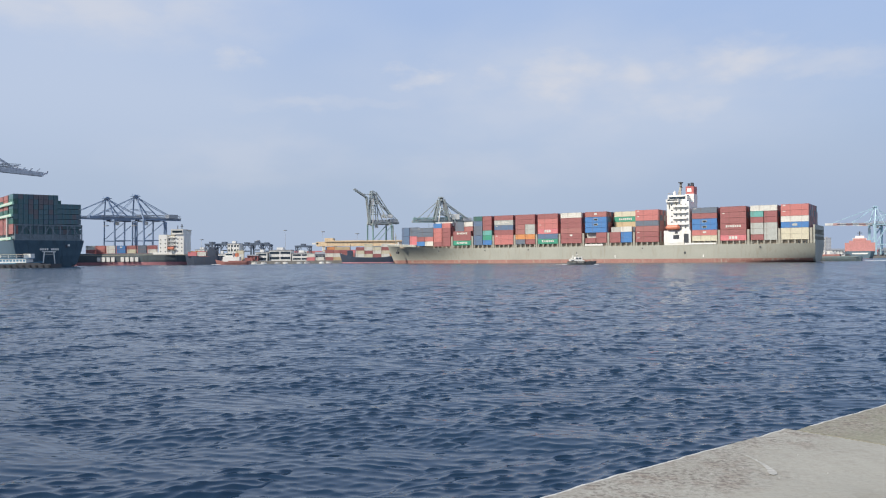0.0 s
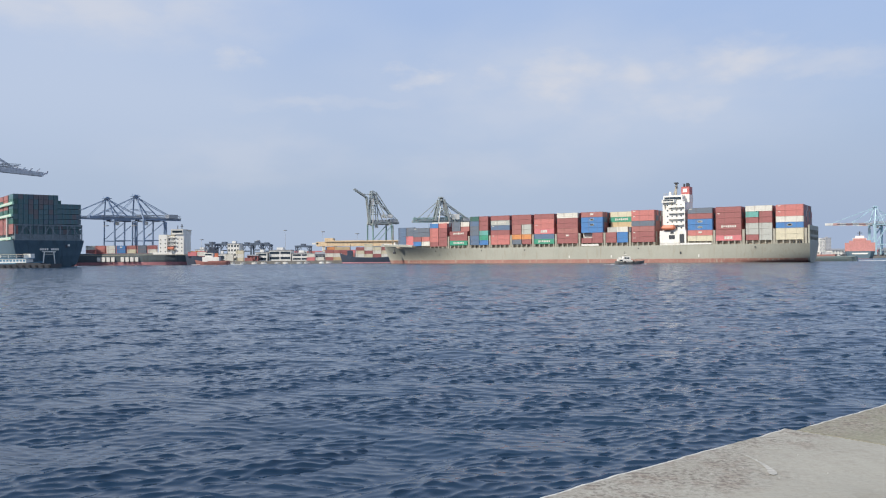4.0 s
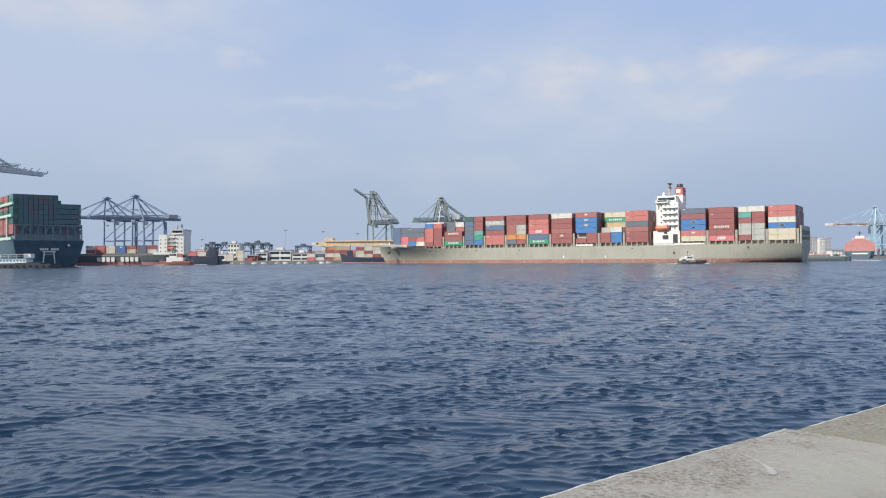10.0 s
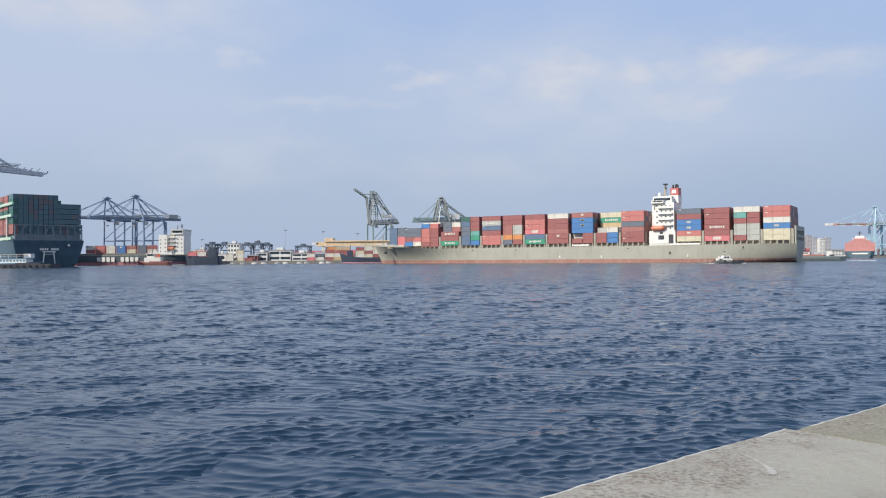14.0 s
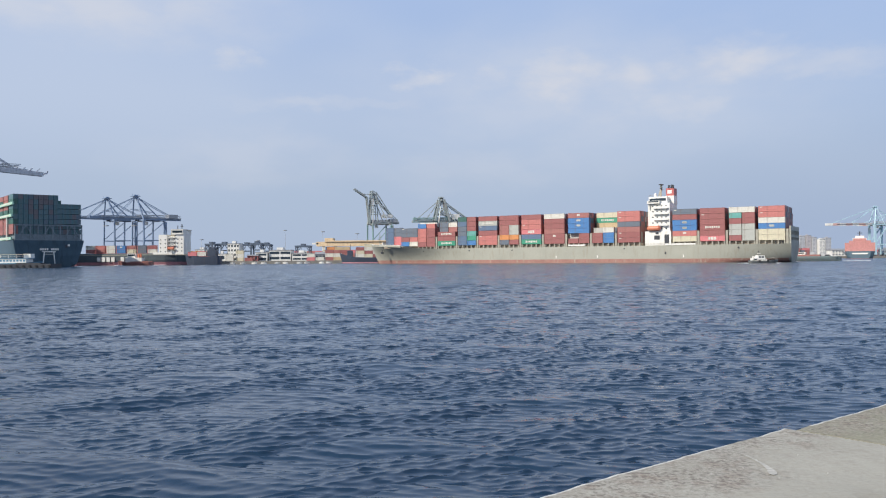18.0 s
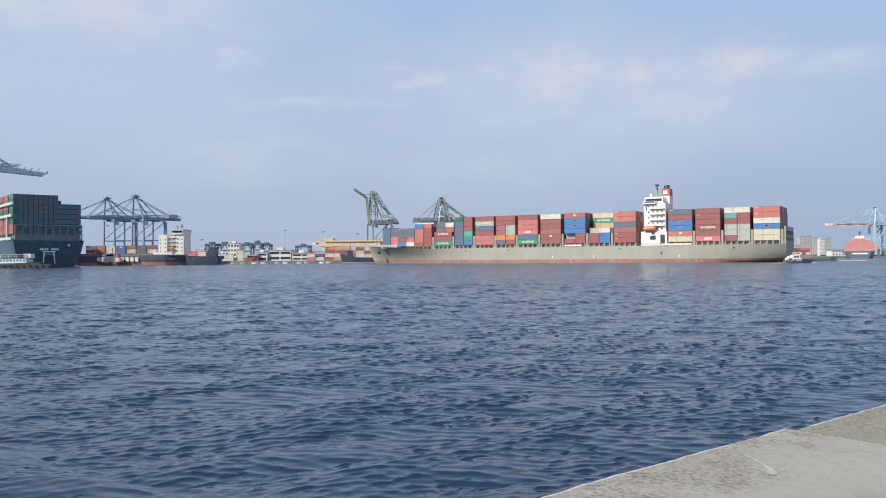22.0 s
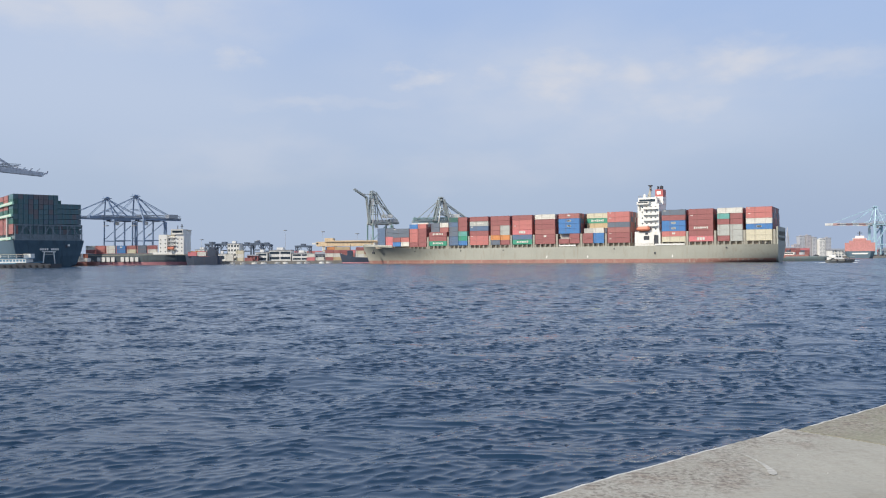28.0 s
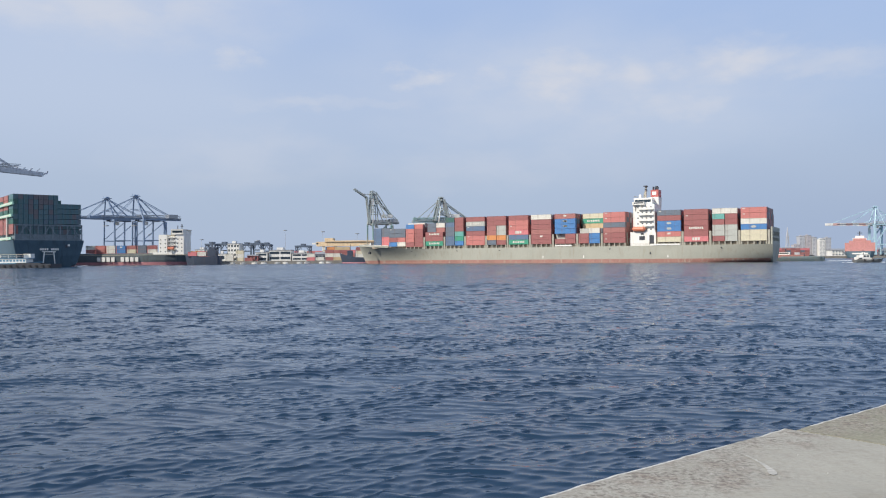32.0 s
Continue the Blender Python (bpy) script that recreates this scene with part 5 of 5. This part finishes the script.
def light_mast(x, y, h):
    t = thing("light_mast", pose(x, y, 2), "tall thin floodlight mast in the yard", "lamp", "floodlight masts")
    part("pole", Geo().cone((0, 0, 0), (0, 0, h), 0.26, 0.14, 8), M_GREYC, t)
    part("lamp_ring", Geo().cone((0, 0, h), (0, 0, h + 0.6), 1.7, 1.9, 10), M_GREYC, t, "grey ring of floodlights")


for x, y, h in ((-147, 745, 28), (-112, 745, 26.5), (-80, 745, 24.5), (-225, 745, 20), (-176, 760, 19.0), (-330, 900, 30), (-30, 900, 22)):
    light_mast(x, y, h)


def building(x, y, w, d, h, label, floors, bays_n, roof="flat", mat=None, name="building", cat="building", pane=None, share=0.55):
    t = thing(name, pose(x, y, 2), label, cat)
    wall = part("wall", Geo().box(0, w, 0, d, 0, h), mat or M_BUILD, t)
    if roof == "gable":
        part("roof", Geo().add([(-0.5, -0.6, h), (w + 0.5, -0.6, h), (w + 0.5, d + 0.6, h), (-0.5, d + 0.6, h), (-0.5, d / 2, h + d * 0.16), (w + 0.5, d / 2, h + d * 0.16)],
                               [(0, 1, 5, 4), (2, 3, 4, 5), (1, 2, 5), (3, 0, 4), (0, 3, 2, 1)]), M_ROOF, t)
    else:
        part("roof", Geo().box(-0.25, w + 0.25, -0.25, d + 0.25, h, h + 0.5), M_ROOF, t)
        part("roof_plant", Geo().box(w * 0.3, w * 0.6, d * 0.3, d * 0.7, h + 0.5, h + 2.4), mat or M_BUILD, t)
    fh = h / floors
    me = Geo().box(-0.5 * w / bays_n * share, 0.5 * w / bays_n * share, -0.05, 0.03, -fh * 0.24, fh * 0.24).mesh("window", pane or M_GLASS)
    for k in range(floors):
        for i in range(bays_n):
            piece("window", me, wall, (w * (i + 0.5) / bays_n, 0, fh * (k + 0.55)))
    return t


building(-166, 616, 9, 10, 13.4, "white four-storey harbour office with balconies", 4, 4)
building(-145, 618, 9, 12, 6.6, "pale two-storey customs shed with strip windows", 2, 1, "flat", share=0.86)
building(-135, 620, 17, 14, 8.2, "pale long terminal building with strip windows", 2, 2, "flat", share=0.9)
building(-117, 620, 14, 14, 5.8, "pale low terminal building with strip windows", 2, 2, "flat", share=0.9)
building(-99, 618, 11, 12, 5.0, "low grey warehouse by the water", 1, 4, "gable", M_ROOF)
building(-172, 610, 6, 6, 5.6, "small white gatehouse by the sea wall", 1, 1, share=0.7)
building(-150, 612, 8, 6, 4.2, "low brick-red workshop near the sea wall", 1, 3, "gable", BOX["dred"])
building(-248, 720, 9, 12, 20, "pale grey silo building by the cranes", 5, 3, "flat", M_TOWER)
building(-236, 760, 12, 12, 11, "pale warehouse block behind the berth", 3, 3, "flat", M_BUILD)


def yard_stack(x, y, nx, ny, nz, seed, label="stack of mixed coloured containers in the yard"):
    rng = random.Random(seed)
    t = thing("container_stack", pose(x, y, 2), label, "containers", "yard stacks")
    keys = ["brown", "orange", "tan", "cream", "grey", "brown", "tan", "dgrey", "dred"] if -110 < x < 20 else ["dred", "brown", "dgrey", "brown"] if x > 400 else ["dred", "red", "white", "brown", "orange", "grey", "pink", "tan", "dred"]
    for i in range(nx):
        top = nz if rng.random() < 0.7 else max(1, nz - 1)
        for k in range(top):
            piece("container", box_mesh(rng.choice(keys), 6.03), t, (3 + i * 6.3, 2.44, k * TIER), 180)
    inner_mass(t, 0, [nz] * 1, 0, 2.6 + 2.5, MIX_YARD, nx * 6.3)


for i, (x, y, nx, nz) in enumerate(((-94, 625, 4, 3), (-68, 632, 5, 3), (-36, 640, 6, 3), (-96, 660, 3, 4), (-4, 650, 6, 4), (-215, 640, 4, 3), (-130, 690, 5, 3), (-188, 625, 2, 2))):
    yard_stack(x, y, nx, 1, nz, 40 + i)


def ochre_gantry():
    t = thing("bridge_crane", pose(-118, 744, 2), "long ochre bridge crane spanning the yard", "crane")
    part("girder", Geo().box(0, 128, 0, 2.6, 13.2, 17.4).box(0, 128, 9, 11.6, 13.2, 17.4), M_YELLOW, t)
    part("walkway", Geo().box(14, 128, -1.2, 0, 17.4, 18.4), M_YELLOW, t)
    part("trolley_house", Geo().box(8, 16, -1, 12, 17.4, 20.8), M_YELLOW, t)
    part("tip", Geo().box(-4, 2, 0, 2.6, 15.0, 16.4), M_WHITE, t)
    for x in (14, 46, 78, 112):
        part("leg", Geo().beam((x, 0.8, 0), (x + 2, 1.2, 14.6), 1.4), M_WHITE, t, "pale leg")
        part("leg", Geo().beam((x, 10.8, 0), (x + 2, 10.4, 14.6), 1.4), M_WHITE, t, "pale leg")
    for x in (6, 17.5):
        for y in (1.2, 10.4):
            part("tower_post", Geo().beam((x, y, 0), (x, y, 17.4), 1.3), M_WHITE, t, "pale tower post")
        part("tower_tie", Geo().beam((x, 1.2, 8), (x, 10.4, 8), 0.9), M_YELLOW, t)
    part("tower_tie", Geo().beam((6, 0.6, 8.4), (17.5, 0.6, 8.4), 0.9, 1.6), M_YELLOW, t)
    part("control_cab", Geo().box(9, 14, -0.6, 2.6, 9.4, 12.6), M_RTG, t, "slate control cab")
    for x in (20, 27, 50, 57, 84, 90):
        part("bracing", Geo().beam((x, 1, 14.6), (x + 4, 1, 8.5), 0.6), M_YELLOW, t)


ochre_gantry()
for i, (x, y, col, n) in enumerate(((-166, 609, "white", 2), (-158.5, 611, "cream", 3), (-151, 608.5, "dred", 1), (-104, 610, "pink", 2), (-97, 610, "white", 1), (-90, 611, "dred", 3), (-83.5, 609, "tan", 2))):
    st = thing("container_stack", pose(x, y, 2), "short stack of " + {"white": "white", "cream": "cream", "dred": "dark red", "pink": "faded red", "tan": "tan"}[col] + " containers by the sea wall", "containers", "yard stacks")
    for k in range(n):
        piece("container", box_mesh(col if k != 1 else "white", 6.03), st, (3, 0, k * TIER), 180)


def moored_launch(x, y, k):
    t = thing("launch", pose(x, y, 0.15, 0, 0, 20 * math.sin(k * 2.1)), "small white launch moored by the sea wall", "boat", "moored launches")
    simple_hull(t, 4.2, 1.7, 0.8, M_WHITE, None, 0.35, 0.3, 0.25)
    part("cabin", Geo().box(1.0, 2.5, -0.6, 0.6, 0.8, 1.4), M_WHITE, t)
    part("window", Geo().box(1.2, 2.3, -0.64, -0.6, 1.0, 1.3), M_GLASS, t)


for k in range(10):
    moored_launch(-160 + k * 8.2 + 1.6 * math.sin(k * 3.3), 599 + 0.9 * math.sin(k * 1.7), k)


# ---------------------------------------------------------------- terminal beyond the ship's stern
def build_red_ship():
    s = thing("laden_ship", pose(528, 1012, 0, 0, 0, 63), "distant ship stern-on stacked with red containers", "container ship")
    simple_hull(s, 50, 34, 8, BOX["eslate"], None, 0.5, 1, 0.1)
    part("stern_board", Geo().box(-0.3, -0.05, -9, 9, 4.2, 6.0), M_WHITE, s, "white board on the stern")
    g = Geo()
    for c in range(14):
        n = 6 if 4 <= c <= 9 else 5 if 2 <= c <= 11 else 4
        for k in range(n):
            g.box(4, 16, -17.2 + c * 2.46, -17.2 + c * 2.46 + 2.4, 8.2 + k * 2.7, 8.2 + k * 2.7 + 2.62)
    ob = part("container_block", g, island_material("red_boxes", [(0.56, 0.25, 0.23), (0.58, 0.26, 0.24), (0.54, 0.25, 0.22), (0.56, 0.26, 0.23)]), s)
    ob["kind"] = "stuff"
    part("wheelhouse", Geo().box(18, 24, -8, 8, 8, 25.0).box(18.5, 23, -5, 5, 25.0, 28.0), M_WHITE, s)
    part("mast", Geo().beam((20, 0, 28.0), (20, 0, 33.6), 1.1).beam((20, -3, 31.5), (20, 3, 31.5), 0.8), M_DARK, s)


build_red_ship()
for x, w, h, d, fl, n, mat in ((778, 14, 25, 14, 8, 4, M_TOWER2), (796, 12.5, 44, 16, 15, 4, M_TOWER), (809.5, 11.5, 45.5, 18, 15, 4, M_TOWER2), (822, 9, 41, 16, 14, 3, M_TOWER),
                               (833, 13, 37, 18, 12, 4, M_BUILD), (847, 12, 40, 18, 13, 4, M_TOWER), (860, 7.5, 36, 18, 12, 3, M_TOWER2), (870, 22, 13, 16, 4, 5, M_BUILD),
                               (760, 16, 16, 14, 5, 4, M_TOWER), (900, 30, 9, 16, 3, 6, M_BUILD)):
    building(x, 1768 + (int(x) % 7) * 3, w, d, h, "hazy high-rise apartment tower beyond the port", fl, n, "flat", mat, "apartment_tower", "building", M_TWIN)
for x, y, w, h in ((545, 1120, 26, 8), (475, 1130, 22, 7), (420, 1125, 30, 9), (610, 1140, 40, 9), (500, 1180, 24, 11)):
    building(x, y, w, 16, h, "pale low terminal shed with a grey roof", 2, 6, "gable", M_BUILD, "terminal_shed", "building", M_TWIN)
t = thing("lattice_tower", pose(690, 1600, 2), "slender far communications tower", "tower")
for sx in (-4, 4):
    for sy in (-4, 4):
        part("leg", Geo().beam((sx, sy, 0), (0, 0, 58), 1.0), M_TOWER, t)
part("platform", Geo().box(-2.4, 2.4, -2.4, 2.4, 38, 39.5), M_TOWER, t)
for i, (x, y, nx, nz) in enumerate(((440, 1080, 9, 4), (640, 1085, 8, 4), (560, 1095, 6, 3))):
    yard_stack(x, y, nx, 1, nz, 70 + i)


# ---------------------------------------------------------------- boats under way
def foam_patch(parent, x0, x1, w, seed, z=0.16, count=46):
    """Broken white wash beside a moving hull, in small raised flecks."""
    rng = random.Random(seed)
    g = Geo()
    for _ in range(count):
        x, y = x0 + (x1 - x0) * rng.random(), w * (rng.random() - 0.5) * 2
        r, a = 0.2 + 0.5 * rng.random(), rng.random()
        ring = [(x + 1.9 * r * math.cos(2 * math.pi * j / 6 + a), y + r * math.sin(2 * math.pi * j / 6 + a), z - 0.35) for j in range(6)]
        top = [(x + (p[0] - x) * 0.6, y + (p[1] - y) * 0.6, z + 0.12 * rng.random()) for p in ring]
        n = len(g.v)
        g.v += ring + top
        g.f += [(n + 6, n + 7, n + 8, n + 9, n + 10, n + 11)] + [(n + j, n + (j + 1) % 6, n + 6 + (j + 1) % 6, n + 6 + j) for j in range(6)]
    ob = part("wash", g, M_FOAM, parent, "broken white wash")
    ob["kind"] = "stuff"


def build_pilot_boat():
    b = thing("pilot_boat", pose(59, 340, 0), "small white pilot launch with a dark hull under way", "boat")
    simple_hull(b, 14.0, 4.2, 1.1, M_PILOT, None, 0.6, 0.4, 0.22)
    part("rubbing_strake", Geo().box(0.4, 11.5, -2.2, -2.1, 1.3, 1.55).box(0.4, 11.5, 2.1, 2.2, 1.3, 1.55), M_RUBBER, b)
    c = part("cabin", Geo().prism([(1.0, 1.1), (8.2, 1.1), (7.6, 2.0), (7.0, 2.0), (6.6, 3.5), (3.6, 3.5), (3.3, 2.5), (1.0, 2.4)], -1.6, 1.6), M_WHITE, b, "white cabin")
    for x in (3.9, 5.2):
        part("window", Geo().box(x, x + 1.0, -1.66, -1.6, 2.4, 3.1), M_GLASS, c)
    part("window", Geo().box(1.6, 3.0, -1.65, -1.6, 1.5, 2.0), M_GLASS, c)
    part("mast", Geo().beam((4.6, 0, 3.5), (4.4, 0, 5.6), 0.16).beam((4.4, -0.9, 5.2), (4.4, 0.9, 5.2), 0.1), M_DARK, b)
    part("radar", Geo().box(4.1, 5.1, -0.6, 0.6, 4.3, 4.5), M_WHITE, b)
    part("life_raft", Geo().cone((2.0, -0.8, 2.75), (2.0, 0.8, 2.75), 0.4, 0.4, 10), M_WHITE, b)
    for y in (-1, 1):
        rail = Geo().beam((8.4, 1.8 * y, 2.1), (13.4, 0.3 * y, 2.7), 0.08)
        for k in range(5):
            x = 8.6 + k * 1.15
            rail.beam((x, y * (1.8 - k * 0.35), 1.2), (x, y * (1.75 - k * 0.35), 2.15 + k * 0.13), 0.06)
        part("bow_rail", rail, M_STEEL, b)
    for x in (4, 8):
        part("tyre_fender", Geo().cone((x, -2.1, 1.0), (x, -2.4, 1.0), 0.4, 0.4, 10), M_RUBBER, b)
    foam_patch(b, -7, 1, 1.2, 3, 0.07, 12)
    foam_patch(b, 12, 15.5, 1.6, 4, 0.06, 8)
    return b


def build_harbour_tug(name, label, hull_mat, house_mat, stack_mat, length, seed, low=1.0):
    b = thing(name, pose(0, 0, 0), label, "tug")
    k = length / 24.0
    up = lambda z: (2.0 + (z - 2.0) * low) * k          # heights above the deck, lowered on a squat tug
    simple_hull(b, 24 * k, 8 * k, 2.0 * k, hull_mat, None, 1.6 * k, 0.8, 0.2)
    part("bulwark", Geo().beam((1 * k, -3.8 * k, 2.4 * k), (14 * k, -3.8 * k, 2.3 * k), 0.15, 0.8 * k).beam((1 * k, 3.8 * k, 2.4 * k), (14 * k, 3.8 * k, 2.3 * k), 0.15, 0.8 * k), hull_mat, b)
    h = part("deck_house", Geo().box(6.5 * k, 18 * k, -2.8 * k, 2.8 * k, up(2.0), up(5.4)), house_mat, b)
    w = part("wheelhouse", Geo().prism([(11.2 * k, up(5.4)), (16.2 * k, up(5.4)), (16.8 * k, up(8.2)), (11.0 * k, up(8.2))], -2.1 * k, 2.1 * k), M_WHITE, b, "white wheelhouse")
    for y in (-2.13, 2.13):
        part("wheelhouse_window", Geo().box(11.5 * k, 16.2 * k, (y - 0.03) * k, (y + 0.03) * k, up(6.5), up(7.7)), M_GLASS, w)
    part("funnel", Geo().box(8.2 * k, 9.6 * k, -2.2 * k, -1.2 * k, up(5.4), up(8.0)), stack_mat, b)
    part("funnel", Geo().box(8.2 * k, 9.6 * k, 1.2 * k, 2.2 * k, up(5.4), up(8.0)), stack_mat, b)
    part("mast", Geo().beam((13 * k, 0, up(8.2)), (12.6 * k, 0, up(12.5)), 0.3 * k).beam((12.8 * k, -1.4 * k, up(10.4)), (12.8 * k, 1.4 * k, up(10.4)), 0.2 * k), M_DARK, b)
    part("winch", Geo().cone((4.2 * k, -1.2 * k, 2.8 * k), (4.2 * k, 1.2 * k, 2.8 * k), 0.9 * k, 0.9 * k, 10), M_DARK, b)
    for i in range(6):
        part("tyre_fender", Geo().cone(((2.5 + i * 2.6) * k, -3.95 * k, 1.4 * k), ((2.5 + i * 2.6) * k, -4.3 * k, 1.4 * k), 0.55 * k, 0.55 * k, 10), M_RUBBER, b)
    window_row(h, 8.5 * k, 16.5 * k, 4, -2.83 * k, up(4.2), 0.7 * k, 0.6 * k)
    foam_patch(b, 20 * k, 25.5 * k, 3.4 * k, seed)
    foam_patch(b, -9 * k, 1 * k, 2.6 * k, seed + 1)
    return b


PILOT = build_pilot_boat()
RED_TUG = build_harbour_tug("harbour_tug", "faded red harbour tug with a white wheelhouse under way", M_TUGRED, M_WHITE, M_ORANGE, 23, 21)
# a low, flat-decked craft
DARK_TUG = build_harbour_tug("escort_tug", "teal-grey escort tug with a faded red house following the ship", M_TUGTEAL, M_TUGRED, M_GREYC, 38, 31, 0.5)
DARK_TUG.scale = (1, 1, 0.62)
PILOT.scale = (0.88, 0.9, 0.95)


# ---------------------------------------------------------------- what moves


def motions():
    steps = [0, 4, 8, 12, 16, 20, 24, 28, 32]
    walk(SHIP, [(t, ship_pose(k)) for t, k in SHIP_SHARE])
    walk(DARK_TUG, [(t, pose(225.3 - 11.0 * k, 430 + 19 * k, 0, 0, 0, SHIP_FROM[2] + 3.5 * k)) for t, k in SHIP_SHARE])
    # bearing of the stern, and for the tug its distance off and heading
    walk(PILOT, [(t, pose(u * 335, 335, 0, 0, 0, 1)) for t, u in (
        (0, 0.1556), (3, 0.2009), (6, 0.2440), (9, 0.2822), (13, 0.3289), (16, 0.3621),
        (19, 0.3939), (23, 0.4371), (25, 0.4555), (28, 0.4795), (30, 0.4930), (32, 0.5140))])
    walk(RED_TUG, [(t, pose(u * y, y, 0, 0, 0, h)) for t, u, y, h in (
        (0, -0.2419, 534, 180), (6, -0.2815, 534, 180), (13, -0.3338, 534, 180), (19, -0.3699, 534, 180), (25, -0.4123, 534, 180),
        (28, -0.4314, 536, 179), (30, -0.4455, 538, 177), (32, -0.4604, 541, 175))])
    for ob, d in ((water_a, DRIFT_A), (water_b, DRIFT_B)):
        walk(ob, [(t, pose(d[0] * t / 32, d[1] * t / 32, 0)) for t in steps])


motions()
